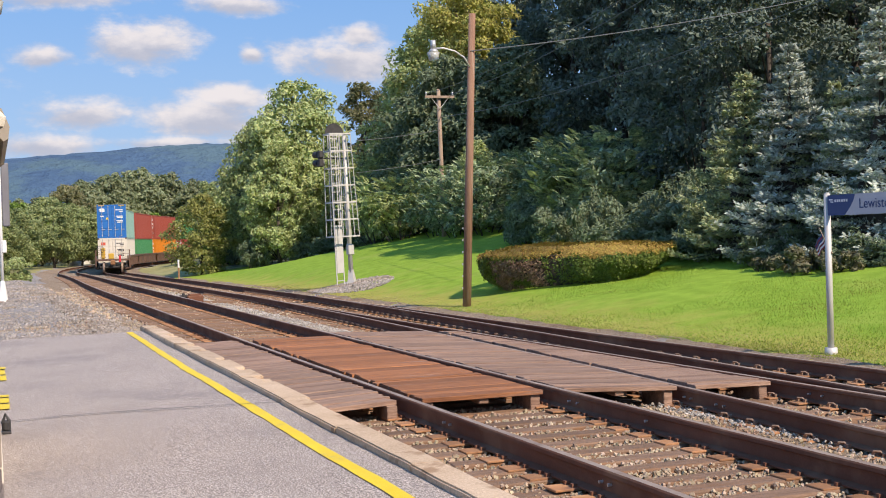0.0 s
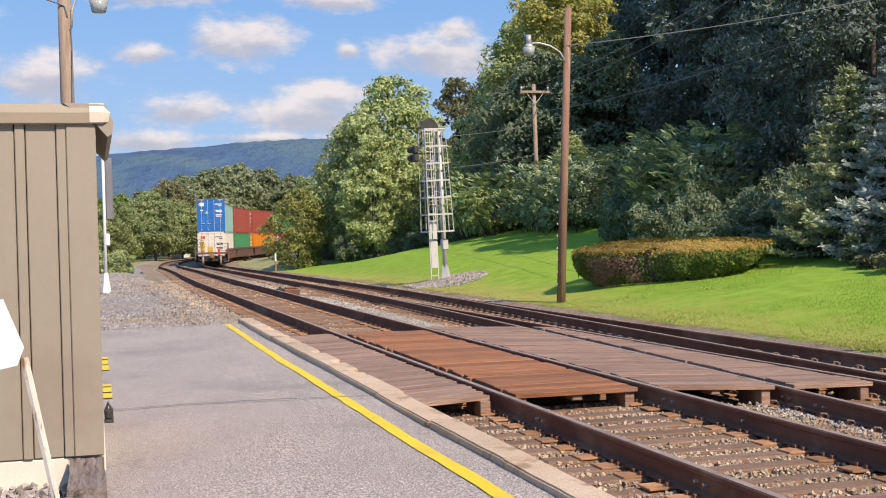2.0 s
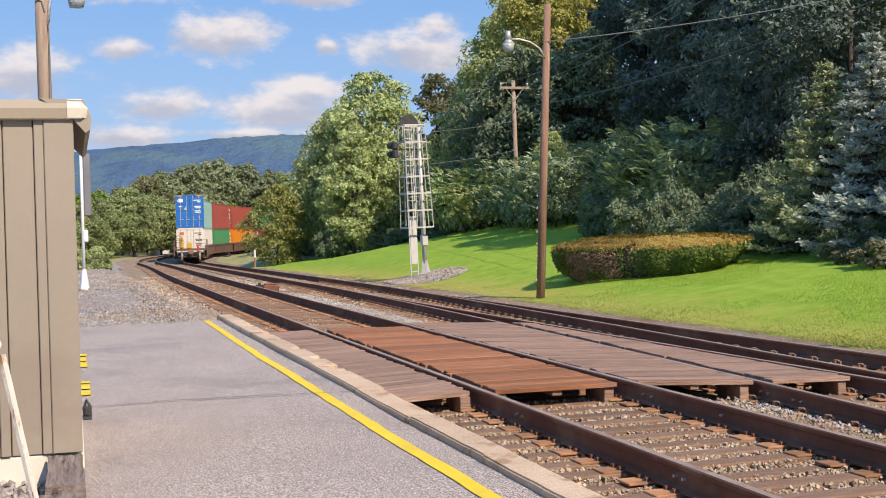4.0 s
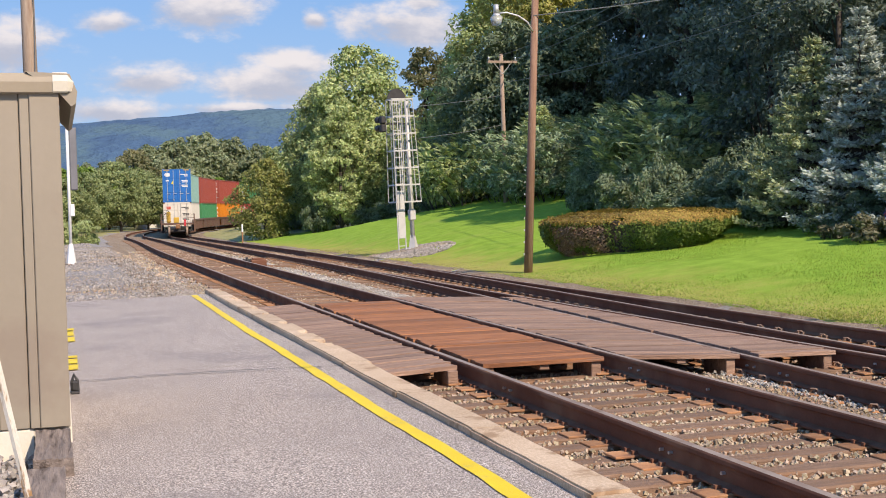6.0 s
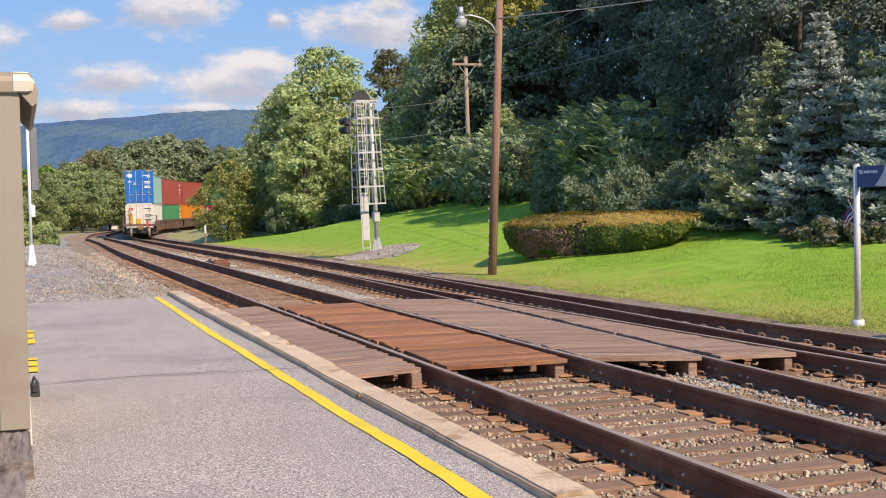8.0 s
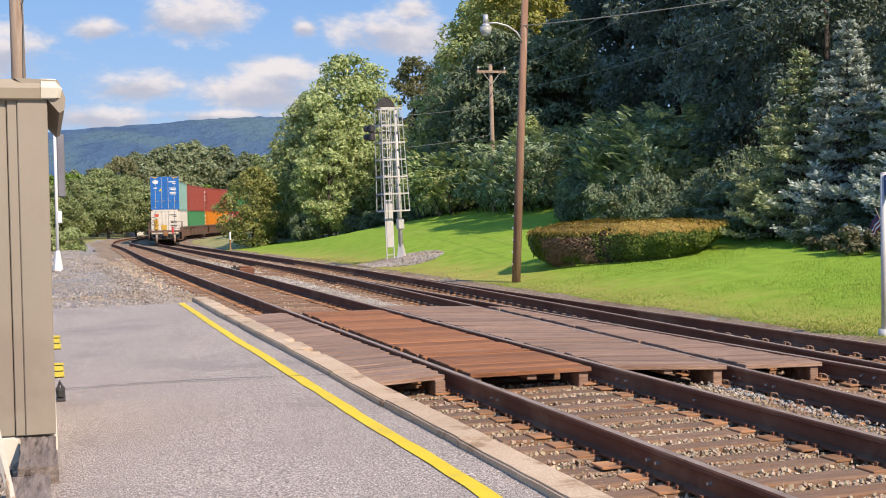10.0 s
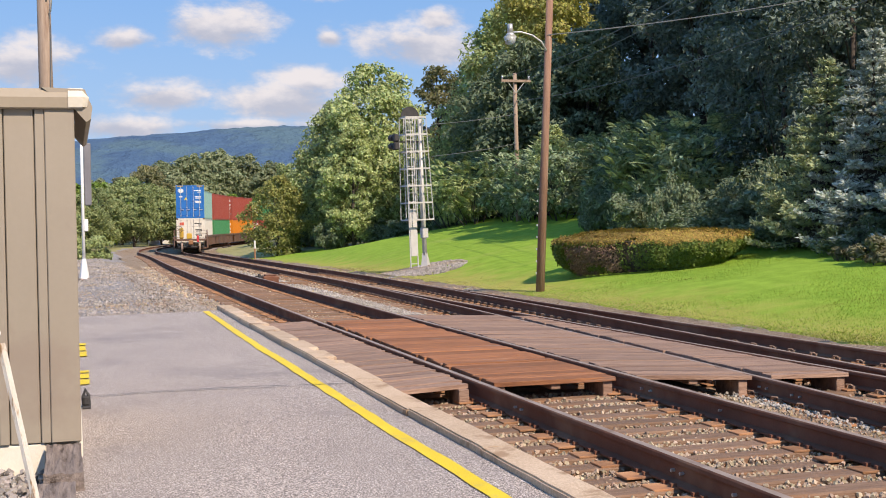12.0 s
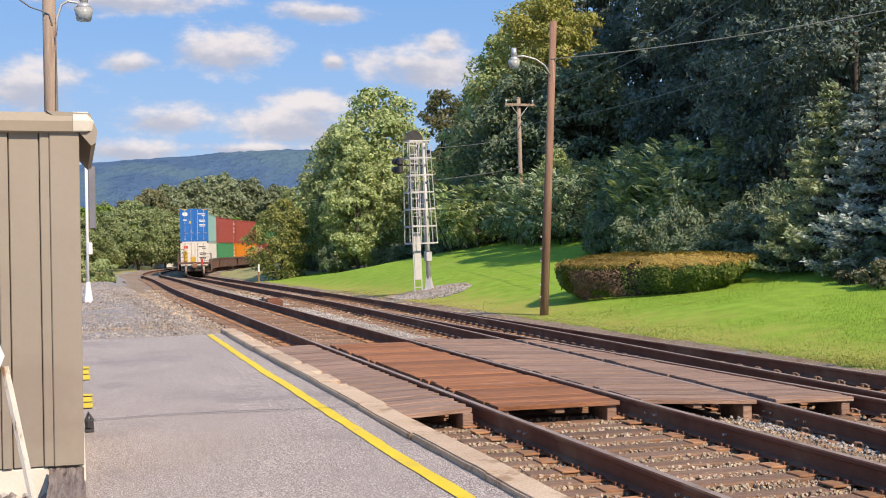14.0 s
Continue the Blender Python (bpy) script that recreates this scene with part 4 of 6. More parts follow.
    stand(bright, 0.318, 70, 1.15, 0, 0.1)
    for u, y, k in ((0.505, 41, 0.95), (0.538, 38, 0.95), (0.49, 48, 0.9), (0.44, 54, 0.85), (0.41, 58, 0.9), (0.39, 62, 0.9), (0.355, 66, 1.05), (0.56, 39, 0.7)):
        again(sumac, u, y, k, rng.uniform(0, 360), 0.1)
    for u, y, k in ((0.445, 44, 0.5), (0.46, 42, 0.6), (0.49, 38.5, 0.6), (0.52, 36, 0.6), (0.55, 34, 0.62), (0.58, 32, 0.65), (0.605, 30.6, 0.62), (0.63, 29.4, 0.62), (0.60, 33.5, 0.85), (0.64, 31.5, 0.8), (0.57, 35.5, 0.85), (0.68, 37, 0.85), (0.75, 36, 0.85),
                    (0.655, 27.6, 0.42), (0.70, 25.4, 0.42), (0.75, 24.0, 0.4), (0.80, 22.6, 0.4), (0.84, 21.8, 0.42),
                    (0.84, 35, 0.9), (0.37, 62, 0.9), (0.34, 68, 0.9), (0.30, 74, 0.9), (0.275, 76, 0.8), (0.25, 78, 0.8), (0.205, 80, 0.75), (0.60, 46, 1.3), (0.66, 43, 1.3), (0.72, 41, 1.3), (0.40, 55, 0.9), (0.78, 40, 1.3)):
        again(deep, u, y + rng.uniform(-0.8, 0.8), k * rng.uniform(0.65, 1.15), rng.uniform(0, 360), 0.1, tall=k * rng.uniform(0.6, 1.25))
    for u, y, k in ((0.385, 53, 0.8), (0.365, 57, 0.85), (0.41, 50.5, 0.85), (0.345, 62, 0.9)):
        again(sumac, u, y, k, rng.uniform(0, 360), 0.1)
    # the last two give sunlit sumac tips by a paler leaf colour
    for u, y, k in ((0.332, 61, 0.95), (0.312, 63, 1.05), (0.300, 74, 0.8), (0.478, 38.2, 0.36), (0.505, 40.3, 1.0), (0.53, 38.6, 0.9)):
        again(bright, u, y, k, rng.uniform(0, 360), 0.1)
    pale_leaf = bush("garden_bush", "leaf_tan_shaded", 0.9, 0.8, 17, 22, 50, 0.11, "low pale bush with tan-tinged leaves under the spruces")
    stand(pale_leaf, 0.742, 22.9, 1.0, 0, 0.05)
    again(pale_leaf, 0.785, 21.9, 0.8, 80, 0.05)
    again(pale_leaf, 0.70, 24.3, 0.6, 160, 0.05)
    weed = bush("wild_bush", "leaf_light", 1.9, 1.6, 14, 40, 80, 0.16, "light green weeds beside the gravel yard")
    stand(weed, 0.016, 74, 0.85, 0, 0.05)
    again(weed, -0.01, 72, 1.1, 90, 0.05)
    again(weed, -0.05, 78, 1.3, 200, 0.05)
    # spruces on the lawn
    a = spruce("spruce_tree", "needle", 5.0, 2.5, 15, "yellow-green spruce with drooping boughs beside the lawn")
    stand(a, 0.682, 27.4, 0.98, 0)
    b = spruce("spruce_tree", "needle_blue", 5.6, 2.4, 16, "blue-grey spruce beside the lawn")
    stand(b, 0.732, 26.2, 0.97, 0)
    again(b, 0.842, 23.2, 1.04, 100, label="tall blue-grey spruce beside the lawn")
    again(a, 0.785, 25.4, 0.86, 50)
    # trees added beside the platform, out of sight, to shade the spruces and the lawn's edge
    for x, y, k in ((23.4, 17.0, 0.72), (24.8, 11.5, 0.85)):
        ob = copy_thing(edge, pose(0, 0, 0))
        ob.matrix_basis = pose(x, y, ground_z(x, y), 0, 0, 33 * y) @ Matrix.Scale(k, 4)


make_plants()


def make_hedge():
    """A low clipped yew bed, bronze on top, with a dead brown corner."""
    rng = np.random.default_rng(31)
    a, b = np.array([12.93, 31.32]), np.array([16.22, 27.5])
    mid, half = (a + b) / 2, np.linalg.norm(b - a) / 2
    d = (b - a) / (2 * half)
    side = np.array([-d[1], d[0]])
    hedge = thing("clipped_hedge", "low clipped yew hedge, bronze-topped, brown at one end", "hedge")
    n = 72000
    th, k = rng.uniform(0, 2 * np.pi, n), rng.random(n)
    sx = np.sign(np.cos(th)) * np.abs(np.cos(th)) ** 0.55
    sy = np.sign(np.sin(th)) * np.abs(np.sin(th)) ** 0.66
    rim = np.where(k < 0.6, 1.0, np.sqrt(rng.random(n)))
    up = np.where(k < 0.6, 0.05 + rng.random(n) * 0.85, 1 - 0.13 * rim ** 4)
    belly = np.where(k < 0.6, 0.73 + 0.28 * np.sin(np.pi * 0.5 * np.clip(up / 0.75, 0, 1)), 1.0)
    lx, ly = sx * rim * half * belly, sy * rim * 1.45 * belly
    px, py = mid[0] + d[0] * lx + side[0] * ly, mid[1] + d[1] * lx + side[1] * ly
    base = np.array([ground_z(x, y) for x, y in zip(px, py)])
    lump = np.array([noise.noise((x * 2.2, y * 2.2, z * 2)) for x, y, z in zip(px, py, up)])
    crest = np.array([ground_z(mid[0] + side[0] * w, mid[1] + side[1] * w) for w in ly])
    pz = base * (1 - up) + up * (0.93 + 0.75 * crest + 0.05 * lump) + 0.02
    p = np.stack([px + 0.13 * lump * (d[0] * sx + side[0] * sy), py + 0.13 * lump * (d[1] * sx + side[1] * sy), pz], 1) + rng.normal(size=(n, 3)) * 0.03
    nrm = np.stack([d[0] * sx + side[0] * sy, d[1] * sx + side[1] * sy, np.where(k < 0.6, 0.3, 1.6)], 1) + rng.normal(size=(n, 3)) * 0.6
    nrm /= np.linalg.norm(nrm, axis=1)[:, None]
    t = np.cross(nrm, rng.normal(size=(n, 3)))
    t /= np.linalg.norm(t, axis=1)[:, None]
    q = np.cross(nrm, t)
    s = rng.uniform(0.022, 0.050, n)[:, None]
    quad = np.stack([p - t * s, p + q * s * 0.45, p + t * s, p - q * s * 0.45], 1)
    dead = (up < 0.80) & (lx < -0.10 * half) & (lx > -0.72 * half) & (ly < 0) & (lump > -0.3)
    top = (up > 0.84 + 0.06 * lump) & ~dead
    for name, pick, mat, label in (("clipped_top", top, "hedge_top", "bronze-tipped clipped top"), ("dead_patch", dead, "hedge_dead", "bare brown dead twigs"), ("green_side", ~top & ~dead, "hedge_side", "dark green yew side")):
        v = quad[pick].reshape(-1, 3)
        f = (np.arange(len(v) // 4) * 4)[:, None] + np.array([0, 1, 2, 3])
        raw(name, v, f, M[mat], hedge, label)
    bm = B()
    ring = [(mid[0] + d[0] * half * 0.66 * math.cos(w) + side[0] * 0.9 * math.sin(w), mid[1] + d[1] * half * 0.66 * math.cos(w) + side[1] * 0.9 * math.sin(w)) for w in np.linspace(0, 2 * math.pi, 25)[:-1]]
    lo = [bm.verts.new((x, y, ground_z(x, y) - 0.1)) for x, y in ring]
    hi = [bm.verts.new((x, y, ground_z(mid[0], mid[1]) * 0.75 + 0.74)) for x, y in ring]
    for i in range(24):
        bm.faces.new((lo[i], lo[(i + 1) % 24], hi[(i + 1) % 24], hi[i]))
    bm.faces.new(hi)
    part("twiggy_core", bm, M["bark"], hedge)


make_hedge()


def make_grass():
    rng = np.random.default_rng(41)
    n = 110000
    y = 9 + 20 * rng.random(n) ** 1.3
    x = 10.55 + (2.0 + 0.36 * y) * rng.random(n) ** 1.3
    ok = (x / y > 0.22) & (x / y < 1.0)
    x, y = x[ok], y[ok]
    n = len(x)
    z = np.array([ground_z(a, b) for a, b in zip(x, y)]) - 0.004
    a = rng.uniform(0, 6.28, n)
    w, h = rng.uniform(0.004, 0.009, n), rng.uniform(0.012, 0.038, n)
    dx, dy = np.cos(a) * w, np.sin(a) * w
    lx, ly = rng.normal(size=n) * 0.015, rng.normal(size=n) * 0.015
    v = np.stack([np.stack([x - dx, y - dy, z], 1), np.stack([x + dx, y + dy, z], 1), np.stack([x + lx, y + ly, z + h], 1)], 1).reshape(-1, 3)
    f = np.arange(n * 3).reshape(-1, 3)
    tagged(raw("grass_blades", v, f, M["blade"]), "short bright green grass blades of the lawn", "grass", kind="stuff")
    n = 34000
    y = 8 + 45 * rng.random(n)
    x = 10.45 + 0.28 * rng.normal(size=n) + 1.3 * rng.random(n) ** 2
    z = np.maximum(np.array([ground_z(a, b) for a, b in zip(x, y)]), -0.4) - 0.01
    a = rng.uniform(0, 6.28, n)
    w, h = rng.uniform(0.004, 0.010, n), rng.uniform(0.012, 0.05, n)
    dx, dy = np.cos(a) * w, np.sin(a) * w
    lx, ly = rng.normal(size=n) * 0.07, rng.normal(size=n) * 0.07
    v = np.stack([np.stack([x - dx, y - dy, z], 1), np.stack([x + dx, y + dy, z], 1), np.stack([x + lx, y + ly, z + h], 1)], 1).reshape(-1, 3)
    tagged(raw("dry_grass_fringe", v, np.arange(n * 3).reshape(-1, 3), M["dry"]), "straggly dry grass fringe along the ballast", "grass", kind="stuff")


make_grass()


def make_mountain():
    # woods of the ridge, with the blue of distance haze put into the colour
    m = surface("haze_tinted_ridge", (0.032, 0.078, 0.155), (0.062, 0.13, 0.215), 0.012, 1.0, 0, 0.9, 0.035, (0.07, 0.135, 0.175), stain_scale=0.0028, stain_lo=0.48, stain_hi=0.6, world_space=True, bump_dist=20.0)
    verts, faces = [], []
    nx, ny = 520, 30
    for j in range(ny):
        f = j / (ny - 1)
        for i in range(nx):
            u = -1.2 + 2.6 * i / (nx - 1)
            y = 2300 + 900 * f
            crest = 1.5 + 3100 * (0.070 + 0.012 * ease(u, -0.02, 0.22) + 0.012 * ease(u, 0.25, 0.8) - 0.02 * ease(-u, 0.05, 0.6) + 0.003 * math.sin(u * 11))
            z = crest * ease(f, -0.15, 1.0) ** 1.15 + 16 * noise.noise((u * 14, f * 5, 0)) * f * (1 - f) * 3 + (4.0 * noise.noise((u * 110, f * 9, 2)) + 3.5 * noise.noise((u * 300, f * 20, 5))) * f
            verts.append((u * y, y, z - 4 * (1 - f)))
    for j in range(ny - 1):
        for i in range(nx - 1):
            k = j * nx + i
            faces.append((k, k + 1, k + nx + 1, k + nx))
    tagged(raw("backdrop_ridge", verts, faces, m, smooth=True), "long wooded mountain ridge, tinted blue for haze", "mountain", kind="structure")


make_mountain()

# ---- shed and the things beside it ----


def make_shed():
    shed = thing("equipment_shed", "small tan metal-sided equipment shed with cream trim", "shed")
    x1, y0, y1 = 0.03, 8.3, 10.7
    bm = B()
    box(bm, (-4.2, y0 + 0.05, -0.1), (x1 - 0.03, y1, 2.2))
    part("wall", bm, M["siding"], shed)
    x = x1 - 0.185
    bm = B()
    box(bm, (x, y0 - 0.012, 0.12), (x1, y0 + 0.05, 2.28), 0.006)
    box(bm, (x1 - 0.03, y0 + 0.05, 0.12), (x1 - 0.001, y0 + 0.22, 2.28), 0.004)
    part("corner_board", bm, M["siding"], shed)
    widths = (0.066, 0.188)
    i = 0
    while x > -4.0:
        w = widths[i % 2]
        bm = B()
        box(bm, (x - w + 0.005, y0 + (0.012 if i % 2 else 0.0), 0.12), (x - 0.001, y0 + 0.06, 2.28), 0.005)
        part("siding_panel", bm, M["siding"], shed)
        x -= w
        i += 1
    y = y0 + 0.22
    while y < y1 - 0.1:
        bm = B()
        box(bm, (x1 - 0.04, y + 0.008, 0.12), (x1 - 0.012, y + 0.25, 2.28), 0.004)
        part("siding_panel", bm, M["siding"], shed)
        y += 0.26
    bm = B()
    box(bm, (-4.15, y0 + 0.02, -0.2), (x1 - 0.22, y0 + 0.3, 0.115), 0.01)
    box(bm, (x1 - 0.05, y0 + 0.1, -0.2), (x1 + 0.008, y1, 0.115), 0.008)
    part("foundation", bm, M["cream"], shed, "cream painted foundation")
    # roof: flat deck, sloped fascia all round, cream corner cap
    def ring(bm, prof, xa, xb):
        rows = [[bm.verts.new((xx, yy, zz)) for yy, zz in prof] for xx in (xa, xb)]
        for k in range(len(prof) - 1):
            bm.faces.new((rows[0][k], rows[1][k], rows[1][k + 1], rows[0][k + 1]))
    front = [(y0 + 0.02, 2.272), (y0 - 0.030, 2.272), (y0 - 0.040, 2.280), (y0 - 0.048, 2.345), (y0 + 0.0, 2.405), (y0 + 0.1, 2.415)]
    bm = B()
    ring(bm, front, -4.3, x1 - 0.02)
    part("front_fascia", bm, M["fascia"], shed, "tan bent-metal fascia")
    bm = B()
    top = 2.409
    capped = [(p[0] - 0.006, p[1] + 0.004) for p in front[1:]]
    ring(bm, capped, x1 - 0.035, x1 + 0.055)
    v = [bm.verts.new(c) for c in ((x1 + 0.055, capped[1][0], capped[1][1]), (x1 + 0.055, capped[2][0], capped[2][1]), (x1 + 0.055, capped[3][0], capped[3][1]),
                                   (x1 + 0.095, y0 - 0.02, 2.345), (x1 + 0.09, y0 - 0.01, 2.285))]
    bm.faces.new((v[0], v[1], v[3], v[4]))
    bm.faces.new((v[1], v[2], v[3]))
    part("corner_cap", bm, M["trim"], shed, "cream folded corner cap")
    bm = B()
    prof = [(x1 + 0.005, 2.272), (x1 + 0.075, 2.19), (x1 + 0.105, 2.21), (x1 + 0.115, 2.285), (x1 + 0.070, 2.40), (x1 - 0.2, 2.412)]
    rows = [[bm.verts.new((xx, yy, zz)) for xx, zz in prof] for yy in (y0 - 0.02, y1 + 0.1)]
    for k in range(len(prof) - 1):
        bm.faces.new((rows[0][k], rows[0][k + 1], rows[1][k + 1], rows[1][k]))
    bm.faces.new(rows[0])
    part("gutter", bm, M["siding"], shed, "tan gutter along the side eave")
    bm = B()
    box(bm, (-4.3, y0 + 0.08, 2.2), (x1 - 0.02, y1 + 0.1, 2.405))
    part("roof_deck", bm, M["fascia"], shed)


make_shed()


def make_shed_clutter():
    for k, (ya, yb, xa, zt) in enumerate(((7.28, 8.27, -0.185, 0.115), (4.4, 7.24, -0.23, 0.075))):
        bm = B()
        box(bm, (xa, ya, -0.15), (xa + 0.215, yb, zt))
        bmesh.ops.subdivide_edges(bm, edges=bm.edges[:], cuts=15, use_grid_fill=True)
        for v in bm.verts:
            v.co += Vector((noise.noise(v.co * 5), 0.5 * noise.noise(v.co * 4 + Vector((3, 1, 2))), noise.noise(v.co * Vector((17, 3, 5))))) * 0.012
            v.co.z -= 0.02 * max(0.0, noise.noise(v.co * Vector((34, 1.6, 3)))) ** 0.7
        tagged(part("landscape_tie", bm, M["old_wood"]), "split weathered grey railway tie edging the platform", "timber", group="edging timbers beside the shed")
    # leaning white board on a stake
    sign = thing("staked_sign", "white board on a chipped white wooden stake, leaning", "sign", (-0.29, 6.6, -0.1), 0)
    bm = B()
    bar(bm, (0.13, -0.1, 0.0), (-0.07, 0.06, 1.02), 0.036, 0.022)
    part("stake", bm, M["stake"], sign, "white stake with peeling paint")
    bm = B()
    bar(bm, (0.145, -0.11, -0.06), (0.095, -0.07, 0.16), 0.039, 0.025)
    part("bare_foot", bm, M["pole_tan"], sign, "bare brown wood at the stake's foot")
    bm = B()
    tip = [(-0.50, 1.25), (-0.16, 1.33), (-0.065, 1.08), (-0.10, 0.99), (-0.46, 0.92)]
    f = [bm.verts.new((x, -0.025, z)) for x, z in tip]
    b = [bm.verts.new((x, -0.005, z)) for x, z in tip]
    bm.faces.new(f)
    bm.faces.new(b)
    for i in range(5):
        bm.faces.new((f[i], f[(i + 1) % 5], b[(i + 1) % 5], b[i]))
    part("board", bm, M["white"], sign)
    # yellow wheel stops and a metal hasp at the shed's foot
    for ya, yb in ((12.2, 13.4), (14.9, 16.6)):
        bm = B()
        rows = []
        for k in range(13):
            y = ya + (yb - ya) * k / 12
            rows.append((bm.verts.new((0.03, y, 0.013)), bm.verts.new((0.135 + 0.02 * noise.noise((k * 1.7, ya, 0)), y, 0.013))))
        for k in range(12):
            if k not in (4, 9):
                bm.faces.new((rows[k][0], rows[k][1], rows[k + 1][1], rows[k + 1][0]))
        tagged(part("painted_mark", bm, M["yellow"]), "worn yellow paint patch on the asphalt beside the shed", "painted mark", kind="structure")
    ob = thing("floor_bracket", "dark weathered steel bracket with a shackle on the asphalt", "bracket", (0.085, 10.7, 0.0))
    bm = B()
    box(bm, (-0.035, -0.10, 0), (0.035, 0.10, 0.02), 0.006)
    box(bm, (-0.030, -0.03, 0.015), (0.026, 0.05, 0.10), 0.015)
    part("foot_plate", bm, M["dark"], ob)
    bm = B()
    tube(bm, [(-0.022, 0, 0.02), (-0.026, 0.01, 0.09), (-0.006, 0.02, 0.15), (0.02, 0.0, 0.10), (0.022, -0.02, 0.02)], 0.015, 8)
    part("shackle", bm, M["dark"], ob)


make_shed_clutter()


def lamp_head(parent, at, scale=1.0):
    x, y, z = at
    bm = B()
    rod(bm, (x, y, z), (x, y, z + 0.26 * scale), 0.085 * scale, 0.075 * scale, 14)
    rod(bm, (x, y, z - 0.10 * scale), (x, y, z), 0.17 * scale, 0.09 * scale, 16)
    part("lamp_housing", bm, M["galv"], parent, "galvanised lamp housing", True)
    bm = B()
    rod(bm, (x, y, z - 0.34 * scale), (x, y, z - 0.10 * scale), 0.135 * scale, 0.185 * scale, 16)
    part("refractor", bm, M["glass"], parent, "ribbed clear refractor bowl", True)


def make_glass():
    m = bpy.data.materials.new("refractor_glass")
    m.use_nodes = True
    p = m.node_tree.nodes["Principled BSDF"]
    p.inputs["Base Color"].default_value = (0.62, 0.64, 0.62, 1)
    p.inputs["Roughness"].default_value = 0.25
    p.inputs["Transmission Weight"].default_value = 0.45
    M["glass"] = m


make_glass()


def make_poles():
    # pole behind the shed
    ob = thing("lamp_pole", "bleached wooden pole with a street lamp on a curved arm", "lamp pole", (-0.42, 25, -0.2))
    bm = B()
    rod(bm, (0.03, 0, -0.3), (-0.02, 0, 9.0), 0.15, 0.115, 14)
    part("pole", bm, M["pole_tan"], ob, "", True)
    bm = B()
    tube(bm, [(0.11, -0.08, 5.9), (0.14, -0.08, 6.25), (0.22, -0.08, 6.5), (0.34, -0.08, 6.58), (0.58, -0.08, 6.55)], 0.026, 8)
    part("arm", bm, M["galv"], ob, "curved galvanised arm", True)
    lamp_head(ob, (0.64, -0.08, 6.55))
    bm = B()
    tube(bm, [(0.10, -0.12, 5.9), (0.12, -0.12, 5.4), (0.09, -0.12, 4.4)], 0.012, 6)
    tube(bm, [(-1.6, 1.0, 7.6), (-0.9, 0.4, 6.9), (-0.35, 0.0, 6.45), (-0.1, -0.12, 6.35), (0.0, -0.13, 6.3), (0.05, -0.13, 6.1)], 0.016, 6)
    part("service_cable", bm, M["cable"], ob)
    # pole on the lawn
    z0 = ground_z(11.2, 28.77)
    ob = thing("lamp_pole", "reddish-brown wooden pole with a street lamp, standing on the lawn", "lamp pole", (11.2, 28.77, z0))
    top = Vector((0.40, 0, 7.1 - z0))
    bm = B()
    rod(bm, (0, 0, -0.4), top, 0.112, 0.086, 14)
    part("pole", bm, M["pole"], ob, "", True)
    bm = B()
    tube(bm, [(0.26, -0.08, 5.75 - z0), (0.12, -0.08, 5.98 - z0), (-0.12, -0.08, 6.13 - z0), (-0.42, -0.08, 6.20 - z0), (-0.62, -0.08, 6.19 - z0)], 0.022, 8)
    part("arm", bm, M["galv"], ob, "curved galvanised arm", True)
    lamp_head(ob, (-0.70, -0.08, 6.17 - z0), 0.85)
    for k in range(8):
        bm = B()
        box(bm, (-0.135 + 0.01 * k, -0.14, 0.45 + 0.30 * k), (-0.115 + 0.01 * k, -0.11, 0.5 + 0.30 * k))
        part("tag", bm, M["galv"], ob, "small metal tag")
    # far pole
    z0 = ground_z(20.4, 55)
    ob = thing("utility_pole", "bleached wooden utility pole with one crossarm", "utility pole", (20.4, 55, z0))
    bm = B()
    rod(bm, (0, 0, -0.5), (-0.08, 0, 8.55 - z0), 0.12, 0.09, 12)
    part("pole", bm, M["pole_tan"], ob, "", True)
    bm = B()
    box(bm, (-0.82, -0.2, 8.10 - z0), (0.66, -0.1, 8.22 - z0), 0.01)
    part("crossarm", bm, M["pole_tan"], ob)
    for dx in (-0.76, 0.58):
        bm = B()
        rod(bm, (dx, -0.15, 8.22 - z0), (dx, -0.15, 8.40 - z0), 0.05, 0.035, 10)
        part("insulator", bm, M["galv"], ob, "grey insulator", True)
    bm = B()
    for sx in (-1, 1):
        bar(bm, (-0.08, -0.16, 7.6 - z0), (sx * 0.42 - 0.08, -0.16, 8.1 - z0), 0.03, 0.02)
    part("brace", bm, M["galv"], ob)


make_poles()


def make_wires():
    def hang(a, b, sag, label):
        a, b = Vector(a), Vector(b)
        bm = B()
        pts = [a.lerp(b, i / 16) - Vector((0, 0, sag * 4 * (i / 16) * (1 - i / 16))) for i in range(17)]
        tube(bm, pts, 0.014, 5)
        tagged(part("overhead_wire", bm, M["cable"]), label, "wire", group="overhead wires")
    hang((11.5, 28.7, 6.15), (22.0, 23.7, 7.66), 0.22, "thin grey overhead wire in front of the wood")
    hang((20.37, 54.9, 7.21), (18.4, 22.5, 6.84), 0.45, "thin grey overhead wire sagging in front of the wood")
    hang((20.9, 54.9, 8.3), (17.6, 27.0, 8.5), 0.4, "thin grey overhead wire in front of the wood")
    hang((19.6, 54.9, 8.3), (16.6, 27.0, 8.25), 0.4, "thin grey overhead wire in front of the wood")
    hang((20.3, 54.9, 6.6), (12.5, 42.6, 5.05), 0.05, "thin grey service wire to the signal")
    hang((20.3, 54.9, 5.2), (12.5, 42.6, 3.9), 0.05, "thin grey service wire to the signal")
    hang((-45, 150, 7.4), (14, 190, 6.6), 0.3, "thin wire beyond the far trees")


make_wires()


